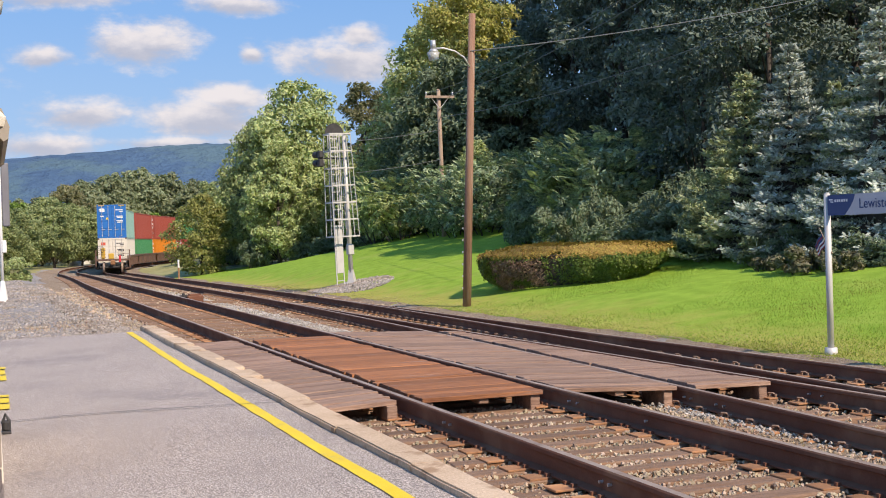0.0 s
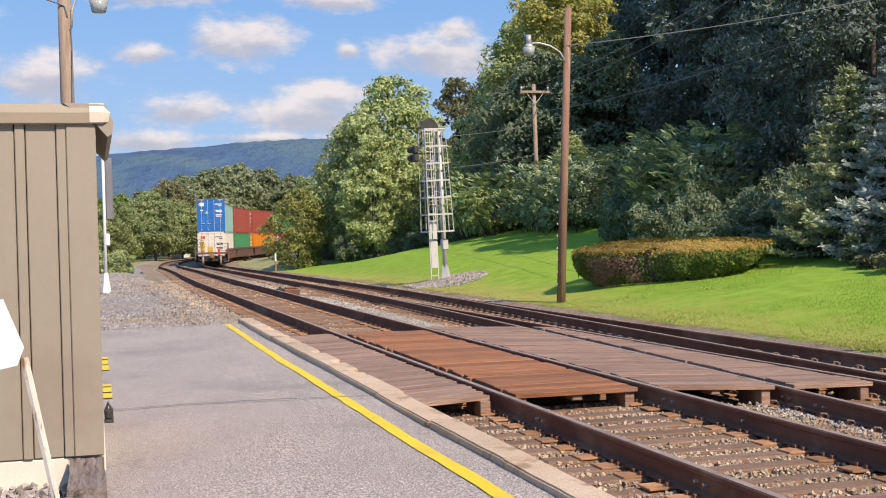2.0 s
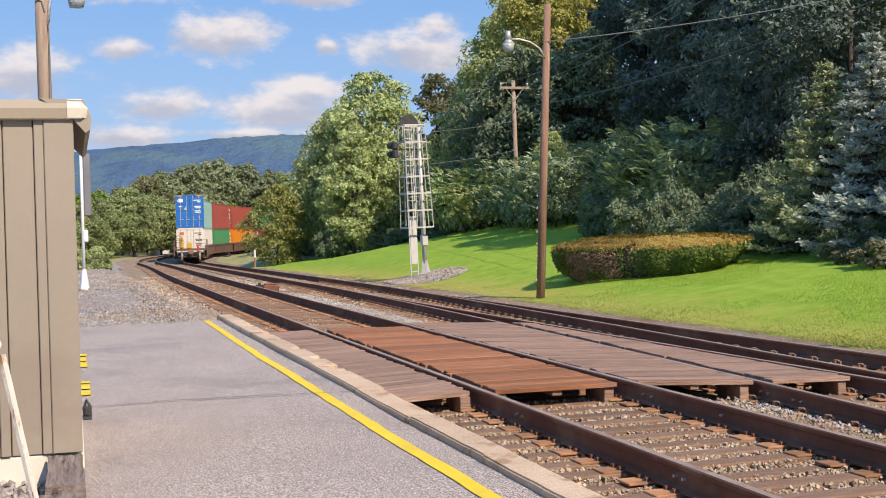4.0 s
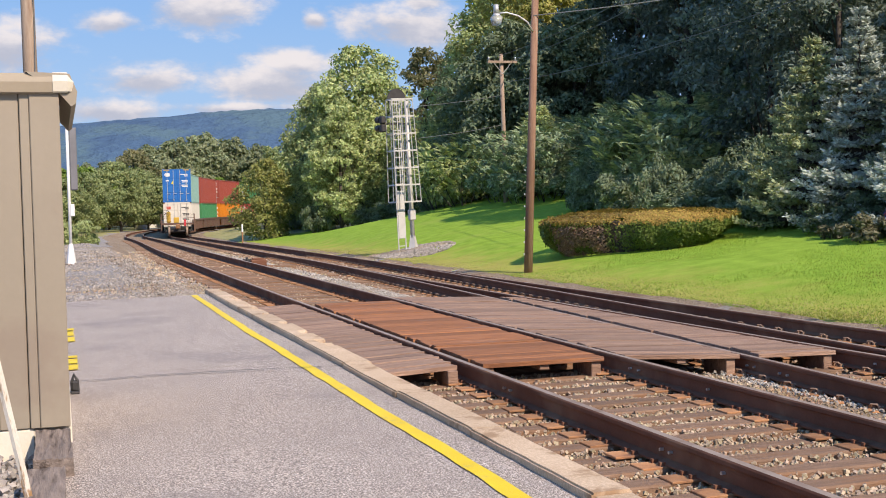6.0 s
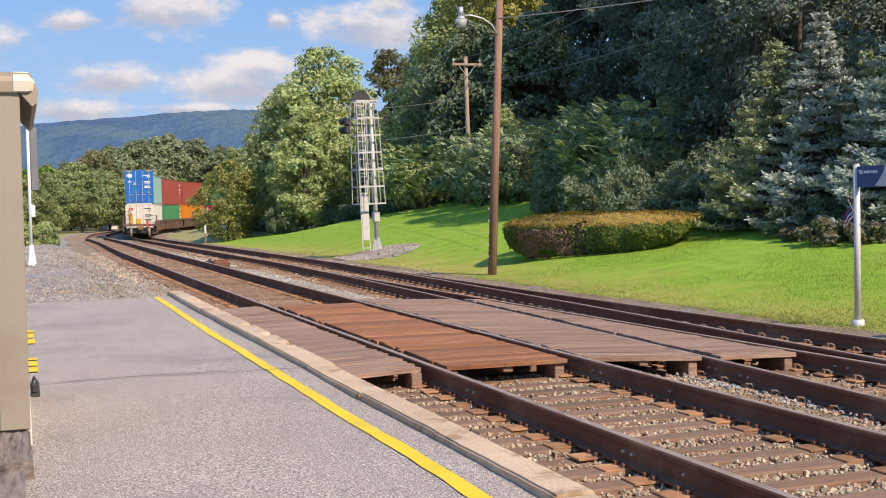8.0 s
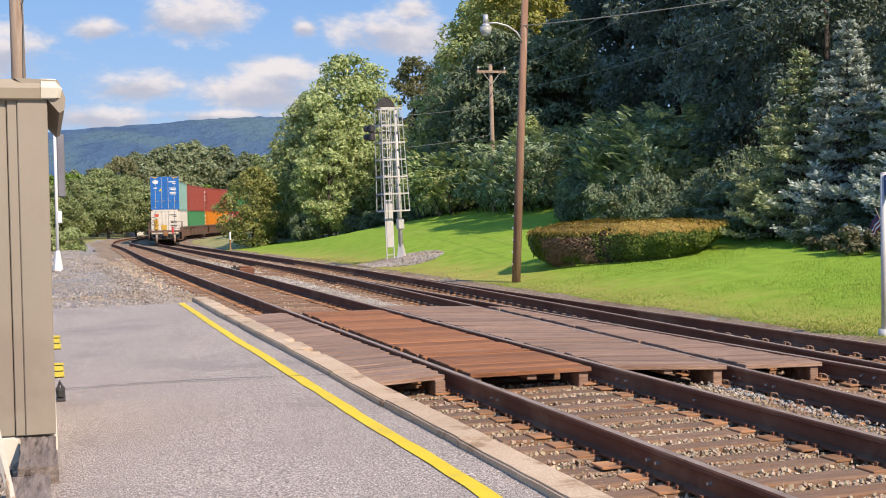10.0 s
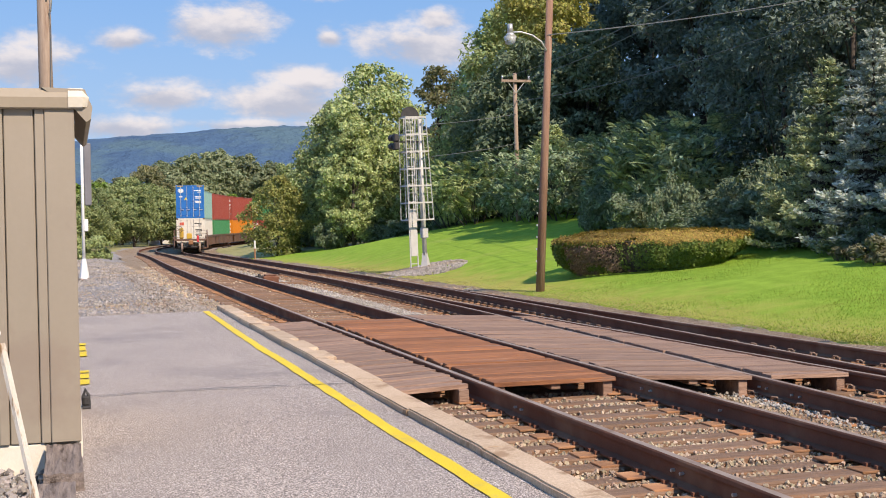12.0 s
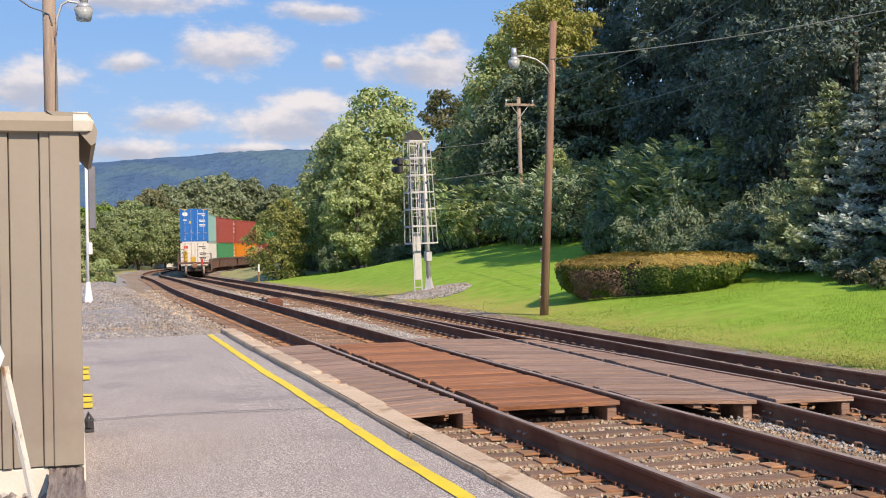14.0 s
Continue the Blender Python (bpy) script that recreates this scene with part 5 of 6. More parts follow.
def make_signal():
    x, y = 11.87, 42.2
    z0 = ground_z(x, y) + 0.1
    sig = thing("railway_signal", "silver railway signal mast with a caged ladder and dark domed backplate", "railway signal", (x, y, z0), 8)
    sig.matrix_basis = pose(x, y, z0, 0, -1.5, 8)
    h = 5.7 - z0
    bm = B()
    rod(bm, (0.22, 0, 0.0), (0.22, 0, h - 0.5), 0.085, 0.07, 14)
    part("mast", bm, M["silver"], sig, "", True)
    bm = B()
    rod(bm, (0.24, 0, -0.05), (0.22, 0, 0.52), 0.20, 0.10, 4)
    box(bm, (-0.02, -0.22, -0.12), (0.46, 0.22, 0.05), 0.02)
    part("base", bm, M["silver"], sig, "flared silver base casting")
    zb, zt = 1.62 - z0, 5.25 - z0
    for k, (xa, xb) in enumerate(((-0.46, -0.52), (-0.30, -0.32), (0.16, 0.26), (0.04, 0.05), (-0.18, -0.18), (0.26, 0.44))):
        bm = B()
        for yy in (-0.42, 0.3):
            bar(bm, (xa + (0.06 if k > 3 else 0), yy * 0.8, zt), (xb, yy, zb), 0.026, 0.024)
        part("cage_bar", bm, M["silver"], sig)
    for k in range(7):
        f = k / 6
        z = zb + (zt - zb) * f
        w0, w1 = -0.52 + 0.06 * f, 0.44 - 0.12 * f
        d0, d1 = -0.42 + 0.084 * f, 0.3 - 0.06 * f
        bm = B()
        for a, b in (((w0, d0), (w1, d0)), ((w1, d0), (w1, d1)), ((w1, d1), (w0, d1)), ((w0, d1), (w0, d0))):
            bar(bm, (*a, z), (*b, z), 0.04, 0.05)
        part("cage_hoop", bm, M["silver"], sig)
    for xx in (-0.36, -0.08):
        bm = B()
        bar(bm, (xx, -0.05, 0.0), (xx, -0.05, zt), 0.035, 0.03)
        part("ladder_rail", bm, M["silver"], sig)
    for k in range(17):
        z = 0.15 + (zt - 0.3) * k / 16
        bm = B()
        bar(bm, (-0.36, -0.05, z), (-0.08, -0.05, z), 0.028, 0.028)
        part("ladder_rung", bm, M["silver"], sig)
    bm = B()
    box(bm, (-0.34, -0.09, 0.42), (-0.10, -0.06, zb + 0.4), 0.006)
    part("ladder_guard", bm, M["silver"], sig, "silver sheet guard over the lower rungs")
    bm = B()
    box(bm, (0.12, -0.12, 1.05), (0.34, 0.12, 1.42), 0.02)
    part("terminal_box", bm, M["silver"], sig)
    bm = B()
    pts = [(0.36 * math.cos(a) - 0.06, zt + 0.02 + 0.40 * math.sin(a)) for a in np.linspace(0, math.pi, 18)]
    fr = [bm.verts.new((px + 0.02, 0.22, pz)) for px, pz in pts]
    bk = [bm.verts.new((px + 0.02, 0.25, pz)) for px, pz in pts]
    bm.faces.new(fr)
    bm.faces.new(bk)
    for i in range(len(pts)):
        j = (i + 1) % len(pts)
        bm.faces.new((fr[i], fr[j], bk[j], bk[i]))
    part("backplate", bm, M["dark"], sig, "dark grey domed backplate")
    for z in (4.55, 4.25):
        bm = B()
        box(bm, (-0.80, -0.08, z - 0.13 - z0), (-0.62, 0.18, z + 0.13 - z0), 0.03)
        rod(bm, (-0.74, 0.18, z - z0), (-0.74, 0.42, z + 0.02 - z0), 0.10, 0.12, 12)
        part("lamp_unit", bm, M["dark"], sig, "black hooded lamp unit")
    bm = B()
    bar(bm, (-0.8, 0, 4.4 - z0), (0.2, 0, 4.4 - z0), 0.04, 0.05)
    part("bracket", bm, M["dark"], sig)
    # gravel pad round the foot
    verts, faces = [(x, y - 0.3, z0 - 0.02)], []
    for i in range(28):
        a = 2 * math.pi * i / 28
        r = 1.7 + 0.25 * noise.noise((math.cos(a) * 2, math.sin(a) * 2, 0))
        px, py = x + r * 0.75 * math.cos(a) - 0.1, y + r * 1.1 * math.sin(a) - 0.4
        verts.append((px, py, ground_z(px, py) - 0.03))
        faces.append((0, 1 + i, 1 + (i + 1) % 28))
    tagged(raw("gravel_pad", verts, faces, M["gravel"]), "low heap of grey gravel round the signal's foot", "gravel", kind="structure")
    # switch machine between the tracks
    ob = thing("switch_machine", "dark rusty switch machine between the tracks", "switch machine", (5.80, 38.0, -0.33), 0)
    bm = B()
    box(bm, (-0.18, -0.2, 0.0), (0.30, 0.25, 0.27), 0.03)
    box(bm, (-0.12, -0.15, 0.27), (0.24, 0.20, 0.31), 0.015)
    part("gear_case", bm, M["rail"], ob)
    bm = B()
    rod(bm, (-0.28, 0, 0.0), (-0.28, 0, 0.34), 0.06, 0.045, 10)
    box(bm, (-0.40, -0.03, 0.20), (-0.16, 0.03, 0.29), 0.01)
    bar(bm, (-0.42, 0.0, 0.06), (-0.28, 0.0, 0.30), 0.035, 0.03)
    part("stand", bm, M["dark"], ob)
    bm = B()
    box(bm, (0.25, -0.3, -0.06), (1.2, -0.08, 0.06), 0.01)
    box(bm, (0.25, 0.14, -0.06), (1.2, 0.36, 0.06), 0.01)
    part("head_block", bm, M["tie"], ob)


make_signal()


def make_far_marks():
    ob = thing("signal_post", "slim white post with a grey board, beside the gravel yard", "post", (0.36, 42, -0.14))
    bm = B()
    rod(bm, (0, 0, 0.0), (0, 0, 5.6), 0.055, 0.045, 10)
    part("post", bm, M["white"], ob, "", True)
    bm = B()
    rod(bm, (0.0, 0, -0.05), (0, 0, 0.65), 0.17, 0.07, 8)
    part("base", bm, M["white"], ob)
    bm = B()
    box(bm, (0.06, -0.02, 2.4), (0.29, 0.10, 4.45), 0.03)
    part("board", bm, M["board_grey"], ob, "grey board")
    bm = B()
    box(bm, (0.02, -0.08, 1.55), (0.16, 0.05, 1.95), 0.02)
    part("junction_box", bm, M["white"], ob)
    p = along(10.0, 78)
    ob = thing("marker_post", "short white post with a rusty foot beside the track", "post", (p.x, p.y, -0.35 - sink(78)))
    bm = B()
    rod(bm, (0, 0, 0), (0, 0, 0.75), 0.05, 0.05, 8)
    part("foot", bm, M["rust"], ob)
    bm = B()
    rod(bm, (0, 0, 0.751), (0, 0, 1.25), 0.06, 0.06, 8)
    part("post_top", bm, M["white"], ob)
    for sa, sb in ((153, 166), (169, 186)):
        fence = thing("white_barrier", "low white barrier beyond the railway bend", "barrier", group="white barriers beyond the bend")
        s = sa
        while s < sb:
            a, b = along(-0.5, s), along(-0.5, s + 2.1)
            bm = B()
            bar(bm, (a.x, a.y, -0.42), (b.x, b.y, -0.42), 0.12, 0.55)
            part("panel", bm, M["white"], fence)
            bm = B()
            rod(bm, (a.x, a.y, -0.9), (a.x, a.y, -0.1), 0.07, 0.07, 6)
            part("post", bm, M["white"], fence)
            s += 2.2


make_far_marks()


def text(name, body, size, m, mat, parent):
    c = bpy.data.curves.new(name, "FONT")
    c.body, c.size, c.extrude = body, size, 0.001
    tmp = bpy.data.objects.new("tmp", c)
    scene.collection.objects.link(tmp)
    me = bpy.data.meshes.new_from_object(tmp.evaluated_get(bpy.context.evaluated_depsgraph_get()))
    bpy.data.objects.remove(tmp)
    bpy.data.curves.remove(c)
    me.name = name
    ob = link_mesh(name, me, mat, parent)
    ob.matrix_basis = m
    return ob


def make_station_sign():
    x, y = 10.93, 14.14
    z0 = ground_z(x, y)
    sign = thing("station_sign", "blue and silver station name sign on two silver posts", "station sign", (x, y, z0))
    h = 1.93 - z0
    for yy in (0.0, -2.3):
        bm = B()
        rod(bm, (0, yy, -0.1), (0, yy, h), 0.045, 0.045, 16)
        rod(bm, (0, yy, h), (0, yy, h + 0.02), 0.045, 0.03, 16)
        part("post", bm, M["silver"], sign, "brushed silver post", True)
        bm = B()
        rod(bm, (0, yy, -0.05), (0, yy, 0.09), 0.095, 0.085, 16)
        part("collar", bm, M["silver"], sign, "", True)
    lo, hi = h - 0.30, h - 0.02

    def panel(name, pts, x0, mat, label):
        bm = B()
        f = [bm.verts.new((x0, a, b)) for a, b in pts]
        k = [bm.verts.new((0.02, a, b)) for a, b in pts]
        bm.faces.new(f)
        bm.faces.new(k)
        for i in range(len(pts)):
            j = (i + 1) % len(pts)
            bm.faces.new((f[i], f[j], k[j], k[i]))
        part(name, bm, mat, sign, label)
    curve = [(-0.62 + 0.22 * (t ** 1.6), hi - (hi - lo) * t) for t in np.linspace(0, 1, 9)]
    panel("blue_panel", [(-0.05, lo), (-0.05, hi)] + curve, -0.03, M["blue_sign"], "deep blue enamel panel")
    panel("name_panel", [(c[0] - 0.001, c[1]) for c in curve] + [(-2.25, lo), (-2.25, hi)], -0.03, M["grey_sign"], "silver-grey name panel")
    turn = Matrix.Rotation(radians(-90), 4, "Z") @ Matrix.Rotation(radians(90), 4, "X")
    text("name_lettering", "Lewistown", 0.19, Matrix.Translation((-0.034, -0.70, lo + 0.085)) @ turn, M["blue_sign"], sign)
    for i, w in enumerate((0.030, 0.034, 0.026, 0.03, 0.028, 0.030)):
        yy = -0.20 - 0.048 * i
        bm = B()
        box(bm, (-0.0345, yy - w, hi - 0.098), (-0.0305, yy, hi - 0.062))
        part("logo_bar", bm, M["white"], sign)
    for i in range(3):
        bm = B()
        bar(bm, (-0.0325, -0.08 - 0.012 * i, hi - 0.055 - 0.018 * i), (-0.0325, -0.175, hi - 0.065 - 0.018 * i), 0.004, 0.011)
        part("logo_stripe", bm, M["white"], sign)
    # little flag on a stick
    flag = thing("small_flag", "small striped flag hanging from a thin stick by the sign", "flag", (x + 0.02, y + 0.10, z0 + 1.42))
    bm = B()
    rod(bm, (0, -0.12, 0.0), (0, 0.12, 0.34), 0.006, 0.006, 6)
    rod(bm, (0, -0.16, -0.02), (0, -0.10, 0.03), 0.012, 0.012, 6)
    part("stick", bm, M["pole_tan"], flag)
    red = painted("flag_red", (0.30, 0.05, 0.06), 0.8, (0.35, 0.04, 0.05), 0.9)
    for i in range(7):
        bm = B()
        z = 0.26 - 0.024 * i
        a = [bm.verts.new((0.012 * math.sin(t * 9), 0.06 + 0.17 * t - 0.03 * i * 0.4, z - 0.16 * t)) for t in np.linspace(0, 1, 7)]
        b = [bm.verts.new((v.co.x, v.co.y - 0.004, v.co.z - 0.024)) for v in a]
        c = [bm.verts.new((v.co.x + 0.003, v.co.y, v.co.z)) for v in a]
        e = [bm.verts.new((v.co.x + 0.003, v.co.y, v.co.z)) for v in b]
        for k in range(6):
            bm.faces.new((a[k], a[k + 1], b[k + 1], b[k]))
            bm.faces.new((c[k], c[k + 1], e[k + 1], e[k]))
        part("stripe", bm, (M["white"] if i % 2 else red) if i > 2 else M["blue_sign"] if i != 1 else red, flag)


make_station_sign()


# ---- the train on the bend ----
PAINT = {"blue": painted("container_blue", (0.006, 0.145, 0.47)), "cream": painted("container_cream", (0.66, 0.62, 0.55)), "teal": painted("container_teal", (0.26, 0.45, 0.40)),
         "red": painted("container_red", (0.34, 0.075, 0.055)), "green": painted("container_green", (0.05, 0.24, 0.10)), "orange": painted("container_orange", (0.62, 0.20, 0.02)),
         "car": painted("well_car_brown", (0.13, 0.075, 0.055)), "yellow": painted("equipment_yellow", (0.55, 0.34, 0.05)), "red_lamp": painted("marker_red", (0.55, 0.04, 0.05)),
         "logo_red": painted("lettering_red", (0.6, 0.09, 0.05)), "grey": painted("sticker_grey", (0.42, 0.42, 0.40))}


def corrugated(y0, y1, z0, z1, x, out, pitch=0.28, depth=0.036):
    """A trapezoid-ribbed steel side."""
    bm = B()
    ys, n = [], int((y1 - y0) / pitch)
    p = (y1 - y0) / n
    for i in range(n):
        y = y0 + i * p
        ys += [(y, 0.0), (y + 0.28 * p, 0.0), (y + 0.5 * p, -depth), (y + 0.78 * p, -depth)]
    ys.append((y1, 0.0))
    lo = [bm.verts.new((x + out * d, y, z0)) for y, d in ys]
    hi = [bm.verts.new((x + out * d, y, z1)) for y, d in ys]
    for i in range(len(ys) - 1):
        bm.faces.new((lo[i], lo[i + 1], hi[i + 1], hi[i]))
    return bm


def container(tone, height, label, logo=None):
    """A forty-foot box, doors at y = 0, running to y = 12.19, floor at z = 0."""
    ob = thing("shipping_container", label, "container", group="containers on the train")
    w, l, mat = 1.219, 12.19, PAINT[tone]
    bm = B()
    box(bm, (-w + 0.05, 0.06, 0.08), (w - 0.05, l - 0.06, height - 0.03))
    part("shell", bm, mat, ob)
    for out in (-1, 1):
        part("side_panel", corrugated(0.14, l - 0.14, 0.14, height - 0.10, out * (w - 0.006), out), mat, ob)
        bm = B()
        box(bm, (out * w - 0.05 * (out > 0), 0.1, 0.0) if out > 0 else (-w, 0.1, 0.0), (w, l - 0.1, 0.15) if out > 0 else (-w + 0.05, l - 0.1, 0.15), 0.006)
        part("bottom_rail", bm, mat, ob)
        bm = B()
        box(bm, (w - 0.06 if out > 0 else -w, 0.1, height - 0.11), (w if out > 0 else -w + 0.06, l - 0.1, height), 0.006)
        part("top_rail", bm, mat, ob)
        for y in (0.0, l - 0.14):
            bm = B()
            box(bm, (w - 0.13 if out > 0 else -w, y, 0.0), (w if out > 0 else -w + 0.13, y + 0.14, height), 0.008)
            part("corner_post", bm, mat, ob)
            for z in (0.0, height - 0.118):
                bm = B()
                box(bm, (w - 0.15 if out > 0 else -w - 0.004, y - 0.006, z - 0.004), (w + 0.004 if out > 0 else -w + 0.15, y + 0.16, z + 0.122), 0.012)
                part("corner_casting", bm, PAINT["car"] if tone == "cream" else mat, ob)
        door = None
        bm = B()
        lo, hi = (0.012, w - 0.14) if out > 0 else (-w + 0.14, -0.012)
        box(bm, (lo, 0.02, 0.16), (hi, 0.07, height - 0.14), 0.006)
        for k in range(4):
            z = 0.24 + (height - 0.45) * k / 4
            box(bm, (lo + 0.06, 0.0, z), (hi - 0.06, 0.022, z + (height - 0.45) / 4 - 0.12), 0.008)
        door = part("door", bm, mat, ob)
        for f in (0.25, 0.75):
            x = lo + (hi - lo) * f
            bm = B()
            rod(bm, (x, -0.03, 0.10), (x, -0.03, height - 0.08), 0.019, 0.019, 8)
            for z in (0.18, 0.9, height * 0.55, height - 0.2):
                box(bm, (x - 0.045, -0.045, z), (x + 0.045, 0.02, z + 0.06))
            part("lock_rod", bm, M["galv"] if tone != "cream" else PAINT["grey"], door, "bare steel lock rod")
            bm = B()
            box(bm, (x - 0.05, -0.07, 0.72), (x + 0.26, -0.045, 0.765), 0.004)
            part("door_handle", bm, M["galv"], door, "steel handle")
        ink = PAINT["logo_red"] if tone == "cream" and out < 0 else M["dark"] if tone == "cream" else M["white"]
        if out > 0:
            spots = [((hi - 0.12 - a, height - z), (hi - 0.12, height - z + 0.075)) for z, a in ((0.50, 0.62), (0.64, 0.30), (1.05, 0.55), (1.17, 0.5), (1.45, 0.55), (1.57, 0.5))]
        else:
            spots = [((lo + 0.14, height - 0.62), (lo + 0.50, height - 0.36)), ((lo + 0.14, height - 1.05), (lo + 0.42, height - 0.95))]
        for (xa, za), (xb, zb) in spots:
            part("marking", box(B(), (xa, -0.012, za), (xb, -0.004, zb), 0.002), ink, door, "unreadable lettering bar")
    if tone in ("blue", "teal"):
        bm = B()
        for k in range(16):
            a, b = 2 * math.pi * k / 16, 2 * math.pi * (k + 1) / 16
            bar(bm, (-0.80 + 0.22 * math.cos(a), -0.008, height - 0.47 + 0.15 * math.sin(a)), (-0.80 + 0.22 * math.cos(b), -0.008, height - 0.47 + 0.15 * math.sin(b)), 0.012, 0.05)
        part("emblem", bm, M["white"], ob, "plain white oval emblem")
        bm = B()
        tri = [(-0.36 + dx, height - 1.28 + dz) for dx, dz in ((-0.13, 0.0), (0.13, 0.0), (0.0, 0.24))]
        front, back = [bm.verts.new((x, -0.014, z)) for x, z in tri], [bm.verts.new((x, -0.002, z)) for x, z in tri]
        bm.faces.new(front)
        bm.faces.new(back)
        for k in range(3):
            bm.faces.new((front[k], front[(k + 1) % 3], back[(k + 1) % 3], back[k]))
        part("warning_triangle", bm, M["yellow"], ob, "yellow warning triangle")
        for x in (-0.85, 0.85):
            part("hazard_band", box(B(), (x - 0.25, -0.012, height - 0.11), (x + 0.25, -0.003, height - 0.03)), PAINT["yellow"], ob, "yellow and black hazard band")
    for y in (0.0, l - 0.1):
        bm = B()
        box(bm, (-w + 0.1, y, 0.0), (w - 0.1, y + 0.1, 0.155), 0.006)
        part("end_beam", bm, mat, ob)
        bm = B()
        box(bm, (-w + 0.1, y, height - 0.13), (w - 0.1, y + 0.1, height - 0.002), 0.006)
        part("end_beam", bm, mat, ob)
    if logo:
        bm = B()
        if tone == "blue":
            for k in range(20):
                a, b = 2 * math.pi * k / 20, 2 * math.pi * (k + 1) / 20
                bar(bm, (-w - 0.008, 6 + 0.62 * math.cos(a), height / 2 + 0.72 * math.sin(a)), (-w - 0.008, 6 + 0.62 * math.cos(b), height / 2 + 0.72 * math.sin(b)), 0.01, 0.05)
            for dz in (0.22, -0.2):
                for k in range(5):
                    box(bm, (-w - 0.012, 5.55 + 0.2 * k, height / 2 + dz - 0.12), (-w - 0.006, 5.67 + 0.2 * k, height / 2 + dz + 0.12))
        else:
            for k in range(5):
                box(bm, (-w - 0.012, 4.2 + 0.6 * k, height * 0.45), (-w - 0.006, 4.6 + 0.6 * k, height * 0.45 + 0.6))
        part("logo", bm, M[logo] if logo in M else PAINT[logo], ob, "plain logo shapes")
    return ob


def wheelset(parent, y):
    for sx in (-1, 1):
        bm = B()
        rod(bm, (sx * 0.69, y, 0.42), (sx * 0.83, y, 0.42), 0.42, 0.41, 24)
        rod(bm, (sx * 0.67, y, 0.42), (sx * 0.70, y, 0.42), 0.45, 0.45, 24)
        part("wheel", bm, M["rail_top"], parent, "bright worn steel wheel", True)
    bm = B()
    rod(bm, (-0.68, y, 0.42), (0.68, y, 0.42), 0.08, 0.08, 10)
    part("axle", bm, M["dark"], parent)


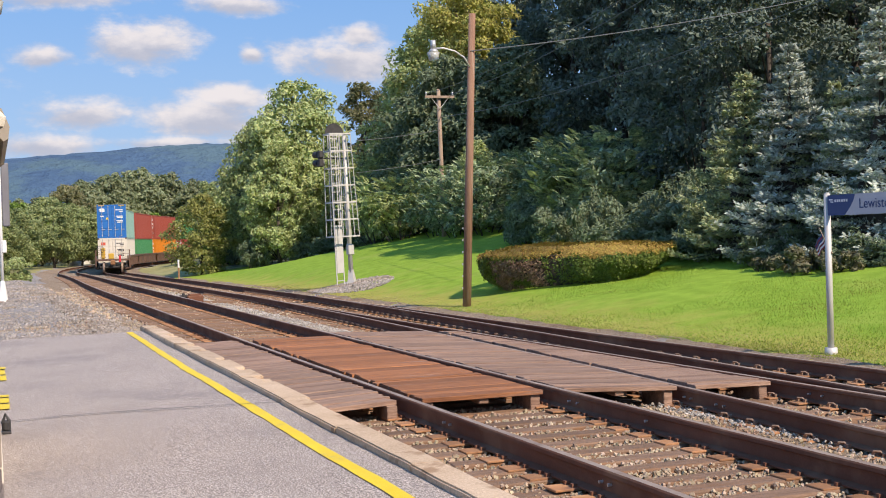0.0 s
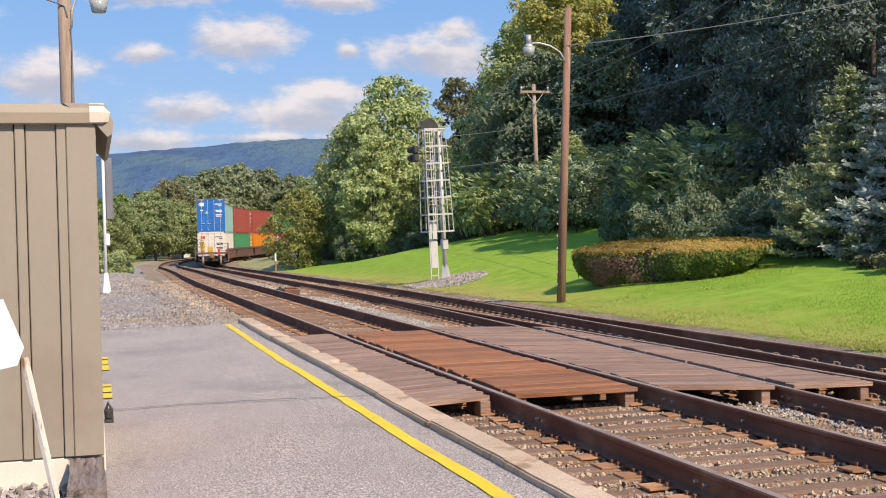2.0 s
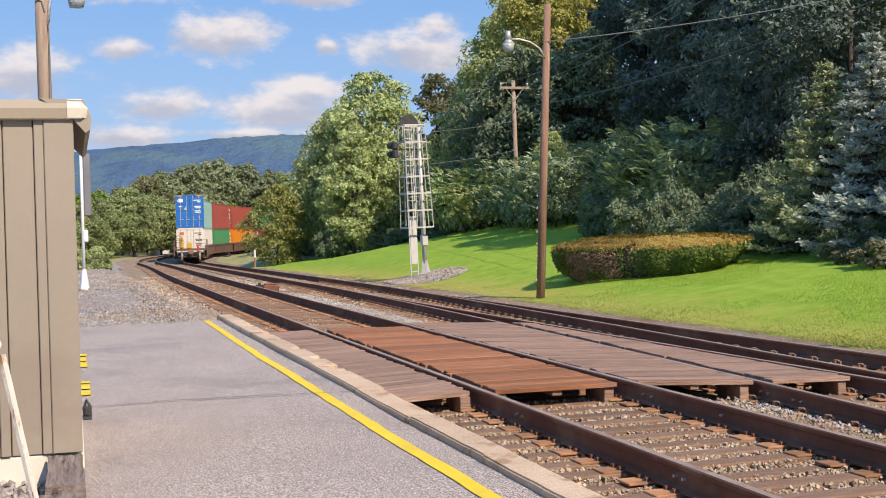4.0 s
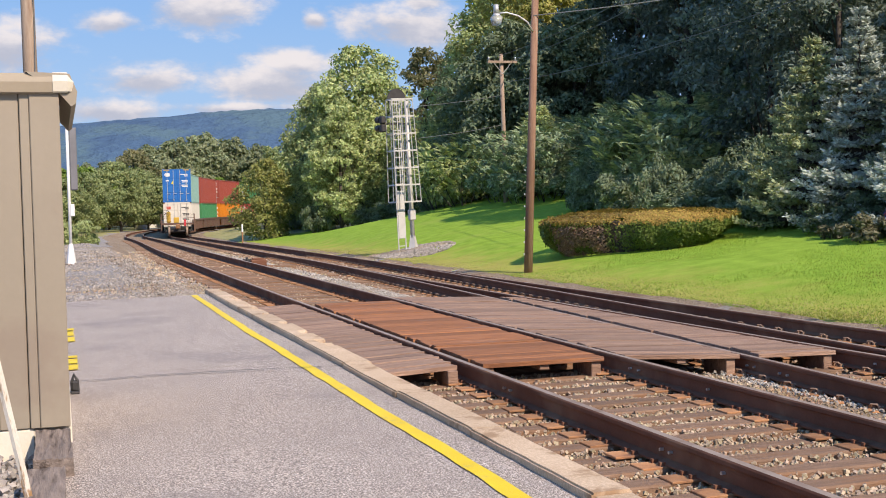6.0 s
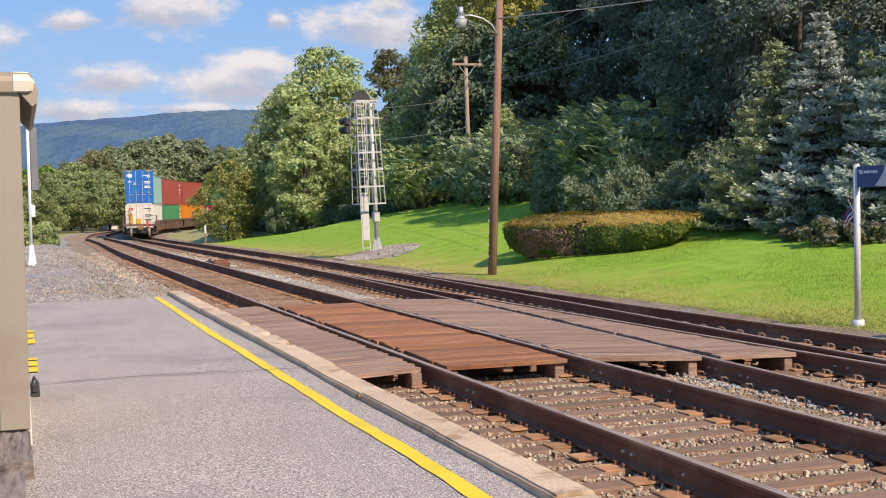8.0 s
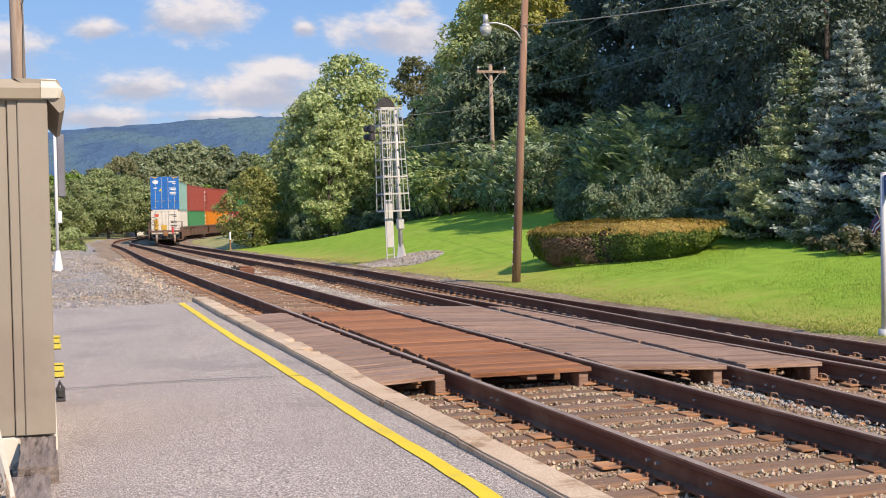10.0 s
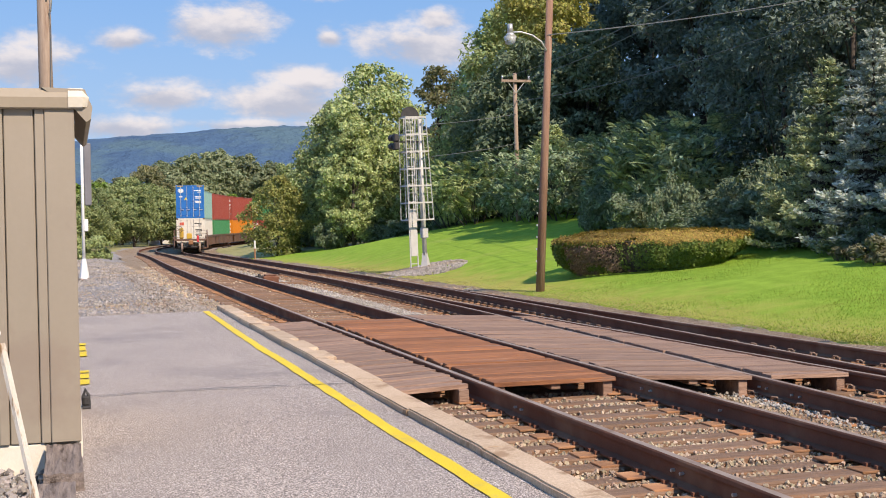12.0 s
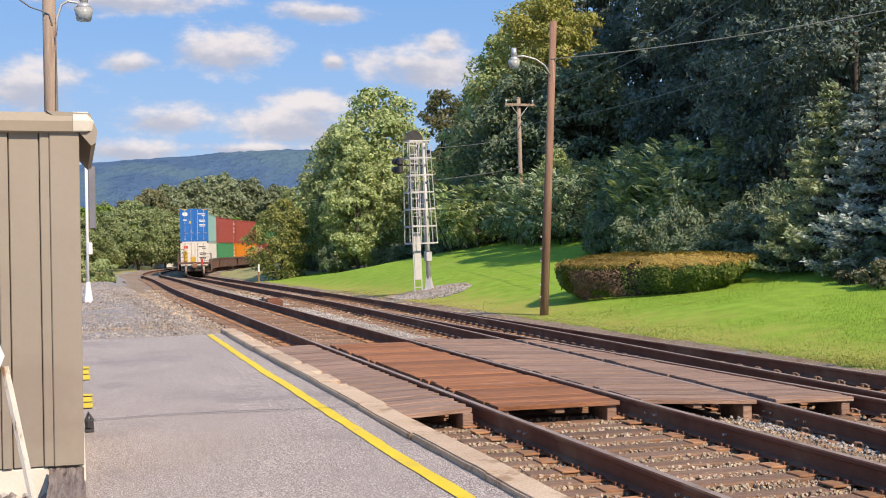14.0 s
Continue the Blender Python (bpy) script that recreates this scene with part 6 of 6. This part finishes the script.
def well_car(rear, label):
    """One well unit; its well spans y = 0 to 12.6, with a bogie at the rear and, for the tail car, an end platform."""
    car = thing("well_car", label, "rail car", group="well cars of the train")
    mat = PAINT["car"]
    for out in (-1, 1):
        x = out * 1.42
        bm = B()
        box(bm, (x - 0.05, -0.35, 0.25), (x + 0.05, 12.85, 1.10), 0.01)
        part("side_plate", bm, mat, car)
        bm = B()
        box(bm, (x - 0.10, -1.0, 1.08), (x + 0.10, 13.2, 1.28), 0.015)
        part("top_chord", bm, mat, car)
        for k in range(13):
            y = 0.1 + k * 1.0
            bm = B()
            box(bm, (x + out * 0.05 - 0.05, y, 0.26), (x + out * 0.05 + 0.05, y + 0.09, 1.08), 0.006)
            part("rib", bm, mat, car)
    bm = B()
    box(bm, (-1.38, -0.3, 0.22), (1.38, 12.8, 0.32), 0.01)
    part("well_floor", bm, mat, car)
    bogie = part("bogie", box(B(), (-0.25, -2.75, 0.45), (0.25, -0.95, 0.72), 0.05), M["dark"], car)
    for out in (-1, 1):
        bm = B()
        box(bm, (out * 1.0 - 0.08, -2.85, 0.34), (out * 1.0 + 0.08, -0.85, 0.56), 0.05)
        box(bm, (out * 1.0 - 0.10, -2.1, 0.30), (out * 1.0 + 0.10, -1.6, 0.72), 0.04)
        part("side_frame", bm, M["dark"], bogie)
    wheelset(bogie, -2.7)
    wheelset(bogie, -1.0)
    bm = B()
    box(bm, (-1.35, -3.0 if rear else -1.5, 0.95), (1.35, -0.3, 1.12), 0.02)
    part("end_deck", bm, mat, car)
    if rear:
        bm = B()
        box(bm, (-0.14, -3.9, 0.70), (0.14, -2.9, 0.98), 0.03)
        box(bm, (-0.2, -4.05, 0.62), (0.2, -3.8, 1.04), 0.06)
        part("coupler", bm, M["rust"], car, "rusty knuckle coupler")
        for x in (-1.38, 1.38):
            bm = B()
            box(bm, (x - 0.05, -3.05, 0.5), (x + 0.05, -2.95, 1.9), 0.01)
            part("grab_post", bm, mat, car)
        for z in (1.25, 1.55, 1.85):
            bm = B()
            bar(bm, (-1.38, -3.0, z), (-0.55, -3.0, z), 0.03, 0.03)
            bar(bm, (0.75, -3.0, z), (1.38, -3.0, z), 0.03, 0.03)
            part("grab_rail", bm, mat, car)
        bm = B()
        tube(bm, [(-1.0 + 0.30 * math.cos(a), -2.7, 1.95 + 0.30 * math.sin(a)) for a in np.linspace(0, 6.0, 20)], 0.02, 6)
        for k in range(5):
            a = 2 * math.pi * k / 5
            bar(bm, (-1.0, -2.7, 1.95), (-1.0 + 0.3 * math.cos(a), -2.7, 1.95 + 0.3 * math.sin(a)), 0.02, 0.02)
        part("brake_wheel", bm, M["dark"], car, "spoked hand brake wheel")
        bm = B()
        box(bm, (-0.95, -2.6, 1.12), (-0.6, -2.2, 2.1), 0.08)
        box(bm, (-0.35, -2.6, 1.12), (0.1, -2.1, 1.6), 0.04)
        part("brake_box", bm, PAINT["yellow"], car, "ochre brake gear box")
        bm = B()
        box(bm, (0.50, -4.0, 0.85), (0.68, -3.85, 1.42), 0.03)
        part("end_marker", bm, PAINT["red_lamp"], car, "red end-of-train marker")
    return car


def make_train():
    loads = [("blue", 2.896, "cream", 2.591, "white", "logo_red"), ("teal", 2.896, "cream", 2.591, "white", "logo_red"), ("red", 2.896, "green", 2.591, None, "white"),
             ("red", 2.896, "orange", 2.591, "white", None), ("green", 2.591, "red", 2.591, "white", None), ("red", 2.896, "cream", 2.591, None, None)]
    words = {"blue": "bright blue ribbed steel", "cream": "cream white steel", "teal": "pale teal ribbed steel", "red": "faded brick-red steel", "green": "green steel", "orange": "orange steel"}
    starts = (110.5, 125.3, 140.1, 154.9, 171.5, 186.3)
    for k, (up, uh, low, lh, ul, ll) in enumerate(loads):
        s = starts[k]
        a, b = along(8.25, s), along(8.25, s + 12.19)
        turn = -math.degrees(math.atan2(b.x - a.x, b.y - a.y))
        at, base = (a.x, a.y), B_TOP - sink(s)
        car = well_car(k == 0, "brown steel well car carrying stacked containers on the bend")
        car.matrix_basis = pose(*at, base, 0, 0, turn)
        box_low = container(low, lh, words[low] + " shipping container sunk in the well car", ll)
        box_low.matrix_basis = pose(*at, base + 0.325, 0, 0, turn)
        box_up = container(up, uh, words[up] + " shipping container stacked on the " + low + " one", ul)
        box_up.matrix_basis = pose(*at, base + 0.335 + lh, 0, 0, turn)


make_train()
